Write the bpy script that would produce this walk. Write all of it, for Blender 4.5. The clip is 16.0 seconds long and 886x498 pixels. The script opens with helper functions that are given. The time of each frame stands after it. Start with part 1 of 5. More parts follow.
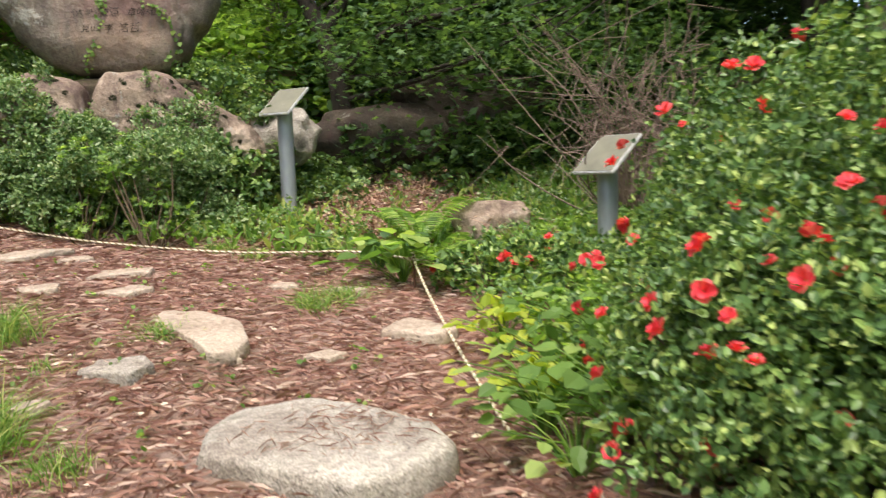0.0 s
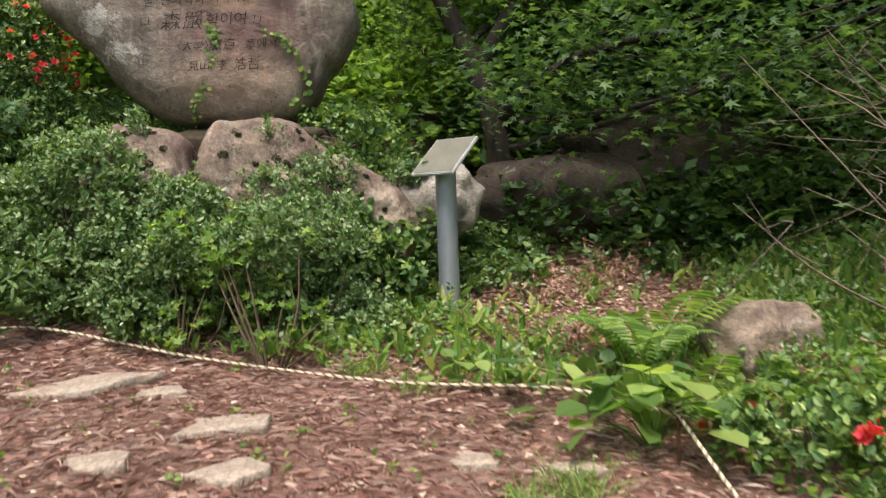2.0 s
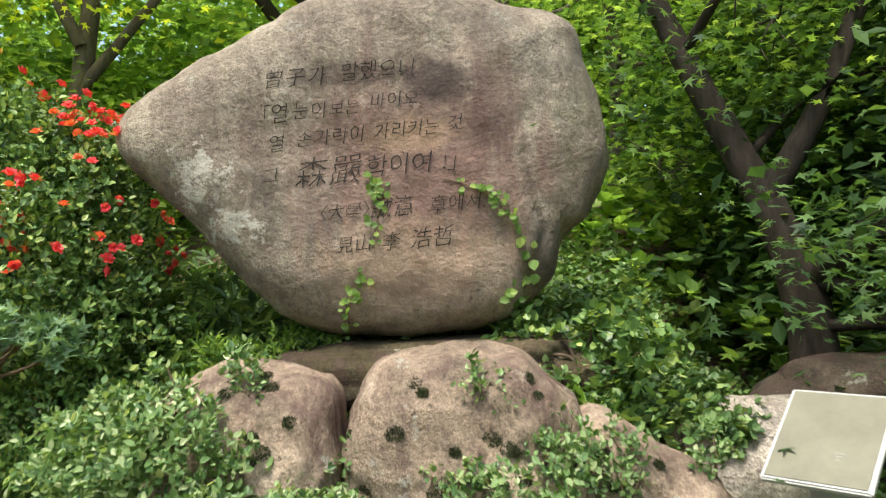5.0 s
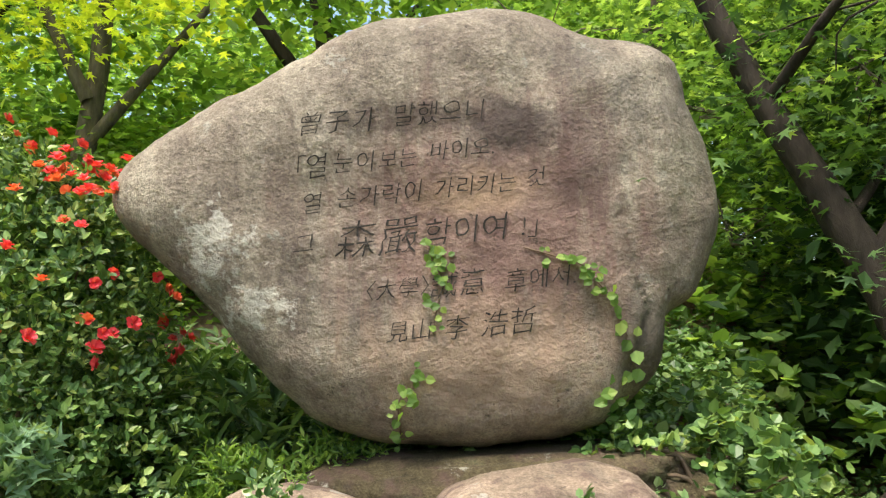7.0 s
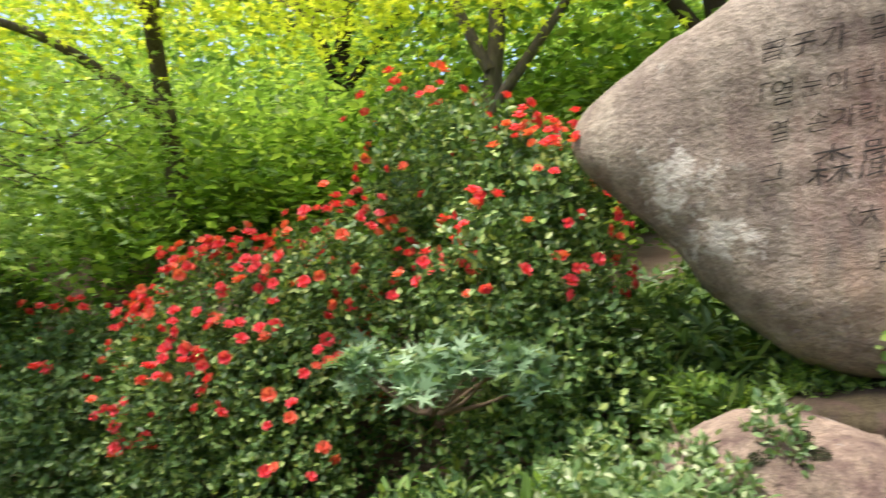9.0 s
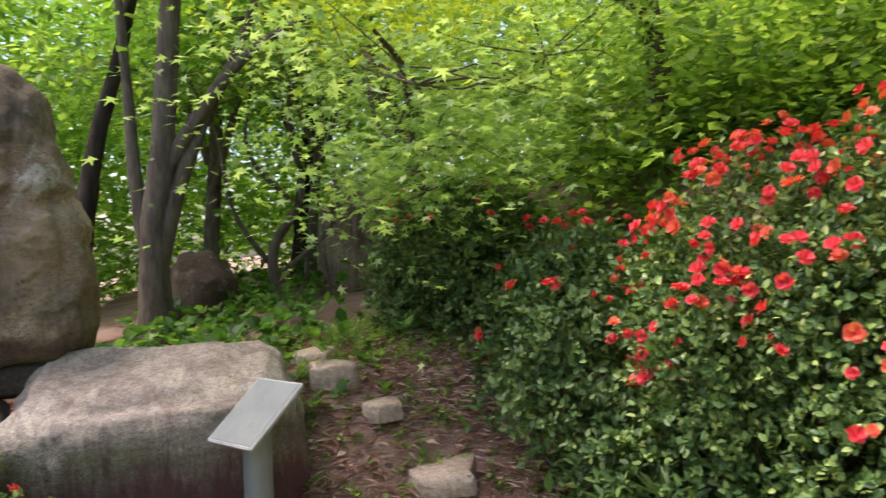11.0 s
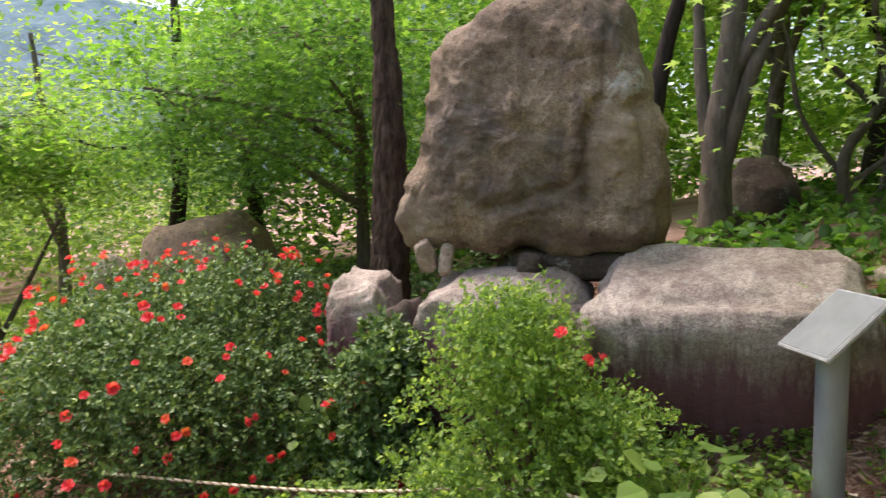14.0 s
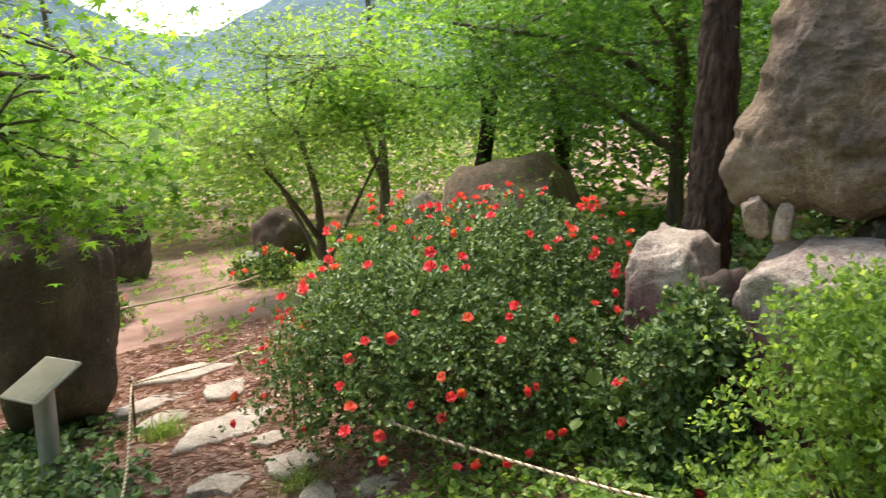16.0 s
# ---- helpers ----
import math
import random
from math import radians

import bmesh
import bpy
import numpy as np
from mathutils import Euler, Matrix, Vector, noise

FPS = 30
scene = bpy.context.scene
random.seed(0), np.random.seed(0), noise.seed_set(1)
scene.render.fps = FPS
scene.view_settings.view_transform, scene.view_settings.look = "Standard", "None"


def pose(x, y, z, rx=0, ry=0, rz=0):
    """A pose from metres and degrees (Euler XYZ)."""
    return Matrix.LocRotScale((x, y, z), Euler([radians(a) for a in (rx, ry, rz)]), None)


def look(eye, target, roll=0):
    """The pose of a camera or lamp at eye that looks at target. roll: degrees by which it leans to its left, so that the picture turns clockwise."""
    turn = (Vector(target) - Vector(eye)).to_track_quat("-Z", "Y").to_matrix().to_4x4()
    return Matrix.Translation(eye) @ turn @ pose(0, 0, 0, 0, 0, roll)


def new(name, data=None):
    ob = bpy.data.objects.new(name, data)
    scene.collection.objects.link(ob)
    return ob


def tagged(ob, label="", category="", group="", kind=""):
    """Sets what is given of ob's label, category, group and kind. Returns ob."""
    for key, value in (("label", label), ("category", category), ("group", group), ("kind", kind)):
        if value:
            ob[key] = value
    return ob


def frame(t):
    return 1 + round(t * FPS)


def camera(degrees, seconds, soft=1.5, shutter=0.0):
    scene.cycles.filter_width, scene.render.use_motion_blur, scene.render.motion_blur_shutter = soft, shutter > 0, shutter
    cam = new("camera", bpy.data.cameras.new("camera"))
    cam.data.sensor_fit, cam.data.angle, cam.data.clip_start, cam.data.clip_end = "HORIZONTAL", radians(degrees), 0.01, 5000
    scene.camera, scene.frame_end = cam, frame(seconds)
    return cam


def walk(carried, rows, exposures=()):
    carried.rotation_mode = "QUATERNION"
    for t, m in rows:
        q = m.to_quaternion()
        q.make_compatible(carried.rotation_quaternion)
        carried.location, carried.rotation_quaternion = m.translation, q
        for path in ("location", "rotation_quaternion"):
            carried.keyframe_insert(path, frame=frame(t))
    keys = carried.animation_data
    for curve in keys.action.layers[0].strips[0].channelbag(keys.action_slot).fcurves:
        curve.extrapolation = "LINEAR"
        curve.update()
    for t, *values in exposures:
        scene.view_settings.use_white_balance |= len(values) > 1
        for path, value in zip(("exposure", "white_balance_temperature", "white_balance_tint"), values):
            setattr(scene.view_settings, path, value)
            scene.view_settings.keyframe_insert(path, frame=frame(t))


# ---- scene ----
cam = camera(61.1, 16.0, 1.25, 0.3)
METRES, EYE, TILT, LEAN, TURN = 7.0, 1.6, -6.0, 2.0, 0.0
ROWS = [
    (0.0, 0.0, 0.0, 0.0, 0.0, 0.0, -0.0),
    (0.5, -0.018, 0.0635, 0.0159, 4.48, 0.59, -0.42),
    (1.0, -0.0375, 0.1081, 0.0275, 6.59, 1.75, -0.7),
    (1.5, -0.0668, 0.1694, 0.0379, 7.5, 2.64, -0.72),
    (2.0, -0.0963, 0.2382, 0.0575, 7.9, 3.0, -0.74),
    (2.5, -0.1269, 0.2784, 0.1059, 8.53, 3.33, -0.83),
    (3.0, -0.1528, 0.3053, 0.1158, 9.37, 3.75, -0.87),
    (3.5, -0.169, 0.3578, 0.1266, 11.88, 4.19, -1.11),
    (4.0, -0.1912, 0.4125, 0.1462, 15.09, 4.7, -1.36),
    (4.5, -0.216, 0.4581, 0.1803, 17.45, 5.77, -1.58),
    (5.0, -0.2325, 0.5066, 0.203, 18.92, 7.35, -1.7),
    (7.5, -0.3, 0.5771, 0.224, 19.86, 12.47, -1.7),
    (8.0, -0.3062, 0.5698, 0.2159, 25.22, 11.55, -2.4),
    (8.5, -0.3095, 0.5557, 0.2137, 35.08, 9.56, -3.03),
    (9.0, -0.3221, 0.5385, 0.2101, 46.01, 7.29, -3.69),
    (9.5, -0.3435, 0.528, 0.2094, 55.25, 4.98, -4.16),
    (10.0, -0.3813, 0.5368, 0.2069, 63.33, 2.68, -4.31),
    (12.5, -0.4293, 0.5255, 0.204, 100.02, -6.33, -3.92),
    (13.0, -0.4236, 0.5227, 0.203, 106.37, -7.96, -3.6),
    (13.5, -0.4175, 0.5182, 0.1996, 112.6, -9.38, -3.37),
    (14.0, -0.4107, 0.5152, 0.1981, 118.52, -10.76, -3.03),
    (14.5, -0.4057, 0.5139, 0.1976, 124.24, -12.01, -2.64),
    (15.0, -0.4209, 0.5064, 0.1961, 129.6, -13.18, -2.27),
    (15.5, -0.4527, 0.4781, 0.1912, 135.31, -14.39, -1.97),
    (16.0, -0.4761, 0.4685, 0.1878, 141.78, -15.97, -1.4),
]
walk(cam, [(t, pose(0, 0, EYE, TILT, LEAN, TURN) @ pose(METRES * x, METRES * y, METRES * z, 90 + pitch, roll, yaw)) for t, x, y, z, yaw, pitch, roll in ROWS],
     [(0.0, 1.12, 6650, 11), (1.5, 0.88, 6550, 14), (3.5, 1.12, 6700, 5), (7.5, 1.4, 6850, 6), (10.0, 1.4, 6650, 19), (13.5, 1.45, 6750, 22), (16.0, 1.42, 6900, 14)])
# ---- world and light ----
world = bpy.data.worlds.new("sky")
scene.world = world
world.use_nodes = True
_wn, _wl = world.node_tree.nodes, world.node_tree.links
_sky = _wn.new("ShaderNodeTexSky")
_sky.sky_type, _sky.sun_disc = "NISHITA", False
_sky.sun_elevation, _sky.sun_rotation = radians(68), radians(188)
_sky.dust_density, _sky.air_density = 3.0, 1.0
_wl.new(_sky.outputs[0], _wn["Background"].inputs[0])
_wn["Background"].inputs[1].default_value = 0.15
sun_lamp = bpy.data.lights.new("sun", "SUN")
sun_lamp.energy, sun_lamp.angle, sun_lamp.color = 2.4, radians(16), (1.0, 0.95, 0.86)
_az = radians(188)
_sun = new("sun", sun_lamp)
_sun.matrix_world = look((20 * math.sin(_az), 20 * math.cos(_az), 49), (0, 0, 0))

# ---- helpers of this place ----
RNG = np.random.default_rng(7)


def smooth01(v):
    v = np.clip(v, 0, 1)
    return v * v * (3 - 2 * v)


def ground_z(x, y):
    """The height of the ground: a slope with two raised terraces behind the boulders."""
    x, y = np.asarray(x, float), np.asarray(y, float)
    yy, xx = 20 * np.tanh(y / 20), 14 * np.tanh(np.abs(x) / 14)
    z = 0.35 + 0.115 * yy + np.where(x < 0, 0.09, 0.13) * xx + 0.14 * np.clip(y - 5.25, 0, 14)
    z = z + 0.62 * smooth01((-x - 6.3) / 0.9) * smooth01((y - 0.2) / 1.2) * smooth01((26 - np.hypot(x, y)) / 10)
    z = z + 0.75 * smooth01((y - 5.9) / 0.5) * smooth01((-x - 1.5) / 0.5) * smooth01((26 - np.hypot(x, y)) / 10)
    z = z + 0.02 * np.sin(2.3 * x + 1.1 * y) * np.sin(1.7 * y - 0.6 * x)
    return z


def gz(x, y):
    return float(ground_z(x, y))


def mesh_from(name, verts, faces, mat=None, smooth=False):
    """One mesh out of numpy vertices and faces that all have one number of corners."""
    verts, faces = np.asarray(verts, np.float32), np.asarray(faces, np.int32)
    me = bpy.data.meshes.new(name)
    n, k = faces.shape
    me.vertices.add(len(verts))
    me.vertices.foreach_set("co", verts.ravel())
    me.loops.add(n * k)
    me.loops.foreach_set("vertex_index", faces.ravel())
    me.polygons.add(n)
    me.polygons.foreach_set("loop_start", np.arange(n, dtype=np.int32) * k)
    me.polygons.foreach_set("use_smooth", np.full(n, smooth))
    me.update(calc_edges=True)
    if mat:
        me.materials.append(mat)
    return me


def mesh_of(name, bm, mat=None, smooth=True):
    me = bpy.data.meshes.new(name)
    bm.to_mesh(me)
    bm.free()
    me.polygons.foreach_set("use_smooth", np.full(len(me.polygons), smooth))
    if mat:
        me.materials.append(mat)
    return me


def thing(name, at, label, category, group="", turn=0.0, kind=""):
    ob = new(name)
    ob.matrix_world = pose(at[0], at[1], at[2], 0, 0, turn)
    ob.empty_display_size = 0.1
    return tagged(ob, label, category, group, kind)


def part(name, me, parent, label="", m=None):
    ob = new(name, me)
    ob.parent = parent
    if m is not None:
        ob.matrix_basis = m
    if label:
        ob["label"] = label
    return ob


def tube(points, radii, sides=8, wobble=0.0, seed=0):
    """Vertices and faces of a tapered round tube along points."""
    p, r = np.asarray(points, float), np.asarray(radii, float)
    rng = np.random.default_rng(seed)
    t = np.gradient(p, axis=0)
    t /= np.linalg.norm(t, axis=1)[:, None] + 1e-9
    ref = np.where(np.abs(t[:, 2:3]) > 0.9, np.array([[1.0, 0, 0]]), np.array([[0, 0, 1.0]]))
    a = np.cross(t, ref)
    a /= np.linalg.norm(a, axis=1)[:, None] + 1e-9
    b = np.cross(t, a)
    ang = np.arange(sides) * 2 * np.pi / sides
    rr = r[:, None] * (1 + wobble * rng.normal(size=(len(p), sides)))
    v = p[:, None] + rr[..., None] * (np.cos(ang)[None, :, None] * a[:, None] + np.sin(ang)[None, :, None] * b[:, None])
    i, j = np.meshgrid(np.arange(len(p) - 1), np.arange(sides), indexing="ij")
    f = np.stack([i * sides + j, i * sides + (j + 1) % sides, (i + 1) * sides + (j + 1) % sides, (i + 1) * sides + j], -1).reshape(-1, 4)
    return v.reshape(-1, 3), f


def merged(pieces):
    vs, fs, n = [], [], 0
    for v, f in pieces:
        vs.append(v)
        fs.append(np.asarray(f) + n)
        n += len(v)
    return np.concatenate(vs), np.concatenate(fs)


def curve_pts(points, n=24):
    """A smooth line through a few points (Catmull-Rom)."""
    p = np.asarray(points, float)
    p = np.vstack([2 * p[0] - p[1], p, 2 * p[-1] - p[-2]])
    out = []
    for s in np.linspace(0, len(p) - 3 - 1e-6, n):
        i, u = int(s), s - int(s)
        a, b, c, d = p[i:i + 4]
        out.append(0.5 * (2 * b + (c - a) * u + (2 * a - 5 * b + 4 * c - d) * u ** 2 + (3 * b - a - 3 * c + d) * u ** 3))
    return np.array(out)


def unit(v):
    return v / (np.linalg.norm(v, axis=-1, keepdims=True) + 1e-9)


LEAF_OVAL = (np.array([[0, 0, 0], [0.3, 0.28, 0.05], [0.68, 0.24, 0.04], [1, 0, -0.06], [0.68, -0.24, 0.04], [0.3, -0.28, 0.05]]), np.array([[0, 3, 2, 1], [0, 5, 4, 3]]))
LEAF_LONG = (np.array([[0, 0, 0], [0.35, 0.14, 0.04], [0.7, 0.12, 0.0], [1, 0, -0.12], [0.7, -0.12, 0.0], [0.35, -0.14, 0.04]]), np.array([[0, 3, 2, 1], [0, 5, 4, 3]]))
LEAF_FAR = (np.array([[0, 0, 0], [0.5, 0.3, 0.04], [1, 0, -0.05], [0.5, -0.3, 0.04]]), np.array([[0, 2, 1], [0, 3, 2]]))
LEAF_BROAD = (np.array([[0, 0, 0], [0.25, 0.42, 0.05], [0.65, 0.38, 0.02], [1, 0, -0.1], [0.65, -0.38, 0.02], [0.25, -0.42, 0.05]]), np.array([[0, 3, 2, 1], [0, 5, 4, 3]]))
_star = [(0.0, 0.0)]
for _a, _r in ((-150, 0.3), (-115, 0.55), (-85, 0.22), (-55, 0.85), (-26, 0.3), (0, 1.0), (26, 0.3), (55, 0.85), (85, 0.22), (115, 0.55), (150, 0.3)):
    _star.append((0.15 + _r * math.cos(radians(_a)) * 0.6, _r * math.sin(radians(_a)) * 0.6))
LEAF_MAPLE = (np.array([[u, v, -0.12 * (u * u + v * v)] for u, v in _star]), np.array([[0, i, i + 1] for i in range(1, 11)]))


def leaves(pts, ways, ups, sizes, shape):
    """Leaves of one shape at pts, pointing along ways, with their upper side towards ups."""
    base, faces = shape
    x = unit(ways)
    y = unit(np.cross(ups, x))
    z = np.cross(x, y)
    s = np.asarray(sizes).reshape(-1, 1, 1)
    v = pts[:, None] + s * (base[None, :, 0:1] * x[:, None] + base[None, :, 1:2] * y[:, None] + base[None, :, 2:3] * z[:, None])
    f = faces[None] + (np.arange(len(pts)) * len(base))[:, None, None]
    return v.reshape(-1, 3), f.reshape(-1, faces.shape[1])


def rosettes(rng, pts, axes, per, size, shape, spread=0.9):
    """Whorls of leaves round the ends of twigs."""
    n = len(pts)
    axes = unit(axes)
    a = unit(np.cross(axes, rng.normal(size=(n, 3))))
    b = np.cross(axes, a)
    ang = (np.arange(per) * 2 * np.pi / per)[None] + rng.uniform(0, 6.28, (n, 1)) + rng.normal(0, 0.25, (n, per))
    tilt = spread * rng.uniform(0.55, 1.3, (n, per))
    out = np.cos(ang)[..., None] * a[:, None] + np.sin(ang)[..., None] * b[:, None]
    ways = np.sin(tilt)[..., None] * out + np.cos(tilt)[..., None] * axes[:, None]
    ups = np.cos(tilt)[..., None] * -out + np.sin(tilt)[..., None] * axes[:, None]
    p = np.repeat(pts[:, None], per, 1) + 0.012 * rng.normal(size=(n, per, 3))
    s = size * rng.uniform(0.65, 1.25, (n, per))
    return leaves(p.reshape(-1, 3), ways.reshape(-1, 3), ups.reshape(-1, 3), s.ravel(), shape)


# ---- materials ----
def material(name, rough=0.8, spec=0.3):
    m = bpy.data.materials.new(name)
    m.use_nodes = True
    b = m.node_tree.nodes["Principled BSDF"]
    b.inputs["Roughness"].default_value = rough
    b.inputs["Specular IOR Level"].default_value = spec
    return m, m.node_tree.nodes, m.node_tree.links, b


def ramp(nodes, links, source, stops):
    r = nodes.new("ShaderNodeValToRGB")
    e = r.color_ramp.elements
    while len(e) < len(stops):
        e.new(0.5)
    for el, (pos, col) in zip(e, stops):
        el.position, el.color = pos, (*col, 1)
    links.new(source, r.inputs[0])
    return r.outputs[0]


def noise_tex(nodes, links, scale, detail=6, rough=0.6, coords="Object", stretch=None, distortion=0.0):
    tc = nodes.new("ShaderNodeTexCoord")
    n = nodes.new("ShaderNodeTexNoise")
    n.inputs["Scale"].default_value, n.inputs["Detail"].default_value = scale, detail
    n.inputs["Roughness"].default_value, n.inputs["Distortion"].default_value = rough, distortion
    if stretch:
        mp = nodes.new("ShaderNodeMapping")
        mp.inputs["Scale"].default_value = stretch
        links.new(tc.outputs[coords], mp.inputs[0])
        links.new(mp.outputs[0], n.inputs[0])
    else:
        links.new(tc.outputs[coords], n.inputs[0])
    return n.outputs[0]


def mix(nodes, links, fac, a, b, mode="MIX"):
    m = nodes.new("ShaderNodeMix")
    m.data_type, m.blend_type = "RGBA", mode
    for sock, val in ((m.inputs[0], fac), (m.inputs[6], a), (m.inputs[7], b)):
        if isinstance(val, (int, float)):
            sock.default_value = val
        elif isinstance(val, tuple):
            sock.default_value = (*val, 1)
        else:
            links.new(val, sock)
    return m.outputs[2]


def fade(nodes, links, source, near, far, much):
    """Full inside the near value, nothing beyond the far one."""
    m = nodes.new("ShaderNodeMapRange")
    m.inputs[1].default_value, m.inputs[2].default_value = near, far
    m.inputs[3].default_value, m.inputs[4].default_value = much, 0.0
    links.new(source, m.inputs[0])
    return m.outputs[0]


def bump(nodes, links, height, bsdf, strength, distance):
    b = nodes.new("ShaderNodeBump")
    b.inputs["Strength"].default_value, b.inputs["Distance"].default_value = strength, distance
    links.new(height, b.inputs["Height"])
    links.new(b.outputs[0], bsdf.inputs["Normal"])


def leaf_material(name, stops, through_light=0.4, rough=0.45):
    """Leaves: each its own tone, part of the light passing through."""
    m, n, l, b = material(name, rough, 0.35)
    geo = n.new("ShaderNodeNewGeometry")
    col = ramp(n, l, geo.outputs["Random Per Island"], stops)
    l.new(col, b.inputs["Base Color"])
    tr = n.new("ShaderNodeBsdfTranslucent")
    l.new(mix(n, l, 1.0, col, (1.5, 1.5, 0.7), "MULTIPLY"), tr.inputs[0])
    ms = n.new("ShaderNodeMixShader")
    ms.inputs[0].default_value = through_light
    l.new(b.outputs[0], ms.inputs[1])
    l.new(tr.outputs[0], ms.inputs[2])
    l.new(ms.outputs[0], n["Material Output"].inputs[0])
    return m


def stone_material(name, pale, mid, dark, stain=(0.085, 0.05, 0.048), streak=0.7, lichen=0.5, grain=0.6, moss=0.3, patches=()):
    """Granite: grain, broad tones, dark runs of water, pale lichen, moss in patches."""
    m, n, l, b = material(name, 0.9, 0.15)
    broad = noise_tex(n, l, 2.2, 9, 0.68)
    col = ramp(n, l, broad, [(0.33, dark), (0.5, mid), (0.64, pale)])
    fine = noise_tex(n, l, 130, 3, 0.75)
    col = mix(n, l, grain, col, ramp(n, l, fine, [(0.36, (0.35, 0.33, 0.31)), (0.62, (1.4, 1.37, 1.33))]), "MULTIPLY")
    coarse = noise_tex(n, l, 38, 5, 0.7)
    col = mix(n, l, 0.6, col, ramp(n, l, coarse, [(0.34, (0.5, 0.48, 0.47)), (0.6, (1.2, 1.2, 1.18))]), "MULTIPLY")
    runs = noise_tex(n, l, 2.6, 6, 0.7, stretch=(2.4, 2.4, 0.3), distortion=0.5)
    col = mix(n, l, ramp(n, l, runs, [(0.47, (0, 0, 0)), (0.64, (streak,) * 3)]), col, stain)
    grey = noise_tex(n, l, 1.3, 5, 0.6, distortion=0.8)
    col = mix(n, l, ramp(n, l, grey, [(0.55, (0, 0, 0)), (0.66, (0.6, 0.6, 0.6))]), col, (0.085, 0.08, 0.075))
    spots = noise_tex(n, l, 6.5, 8, 0.75)
    col = mix(n, l, ramp(n, l, spots, [(0.6, (0, 0, 0)), (0.65, (lichen,) * 3)]), col, (0.42, 0.42, 0.37))
    green = noise_tex(n, l, 1.7, 6, 0.7, distortion=0.3)
    col = mix(n, l, ramp(n, l, green, [(0.56, (0, 0, 0)), (0.7, (moss,) * 3)]), col, (0.11, 0.12, 0.06))
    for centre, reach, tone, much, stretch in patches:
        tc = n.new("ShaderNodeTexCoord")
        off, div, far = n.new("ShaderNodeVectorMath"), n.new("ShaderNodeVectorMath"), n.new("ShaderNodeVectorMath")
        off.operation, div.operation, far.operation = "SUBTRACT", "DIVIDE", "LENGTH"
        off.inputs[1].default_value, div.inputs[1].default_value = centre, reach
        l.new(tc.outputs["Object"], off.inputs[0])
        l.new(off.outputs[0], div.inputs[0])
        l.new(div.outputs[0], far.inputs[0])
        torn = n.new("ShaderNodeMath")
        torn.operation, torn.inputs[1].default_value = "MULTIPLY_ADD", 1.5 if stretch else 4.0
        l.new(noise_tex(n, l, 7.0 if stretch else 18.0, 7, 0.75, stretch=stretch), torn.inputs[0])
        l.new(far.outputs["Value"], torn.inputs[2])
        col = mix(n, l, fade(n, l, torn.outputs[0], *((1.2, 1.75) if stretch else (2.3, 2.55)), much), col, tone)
    pits = noise_tex(n, l, 22, 5, 0.7)
    col = mix(n, l, ramp(n, l, pits, [(0.31, (0.7,) * 3), (0.37, (0, 0, 0))]), col, (0.04, 0.035, 0.03))
    l.new(col, b.inputs["Base Color"])
    bump(n, l, mix(n, l, 0.36, broad, coarse), b, 0.9, 0.05)
    return m


def plain_material(name, a, c, scale=8.0, rough=0.7, spec=0.3, metal=0.0, relief=0.2, stretch=None):
    m, n, l, b = material(name, rough, spec)
    b.inputs["Metallic"].default_value = metal
    t = noise_tex(n, l, scale, 6, 0.65, stretch=stretch)
    l.new(ramp(n, l, t, [(0.3, a), (0.7, c)]), b.inputs["Base Color"])
    bump(n, l, noise_tex(n, l, scale * 4, 5, 0.7, stretch=stretch), b, relief, 0.02)
    return m


RUN, SOFT = (2.2, 2.2, 0.35), (1, 1, 1)
M_STONE_TEXT = stone_material("granite_pinkish", (0.4, 0.355, 0.29), (0.3, 0.258, 0.21), (0.19, 0.16, 0.132), streak=0.45, moss=0.35, grain=0.45, lichen=0.4, patches=(
    ((0.2, 0, -0.02), (0.62, 3, 0.5), (0.185, 0.105, 0.092), 0.72, RUN), ((0.16, 0, -0.42), (0.5, 3, 0.24), (0.4, 0.285, 0.205), 0.55, RUN), ((0.16, 0, 0.09), (0.24, 3, 0.09), (0.42, 0.285, 0.19), 0.55, SOFT),
    ((0.27, 0, 0.3), (0.24, 3, 0.12), (0.05, 0.038, 0.036), 0.85, SOFT), ((-0.1, 0, 0.33), (0.3, 3, 0.06), (0.09, 0.065, 0.06), 0.5, RUN), ((0.5, 0, 0.22), (0.14, 3, 0.3), (0.1, 0.06, 0.06), 0.55, RUN),
    ((-0.66, 0, -0.05), (0.2, 3, 0.16), (0.5, 0.48, 0.42), 0.7, None), ((-0.52, 0, -0.24), (0.22, 3, 0.1), (0.52, 0.5, 0.44), 0.7, None), ((0.66, 0, -0.4), (0.1, 3, 0.2), (0.08, 0.065, 0.055), 0.6, RUN)))
M_STONE_BASE = stone_material("granite_tan", (0.44, 0.355, 0.285), (0.31, 0.238, 0.185), (0.15, 0.12, 0.095), streak=0.75, moss=0.7, lichen=0.6, grain=0.45)
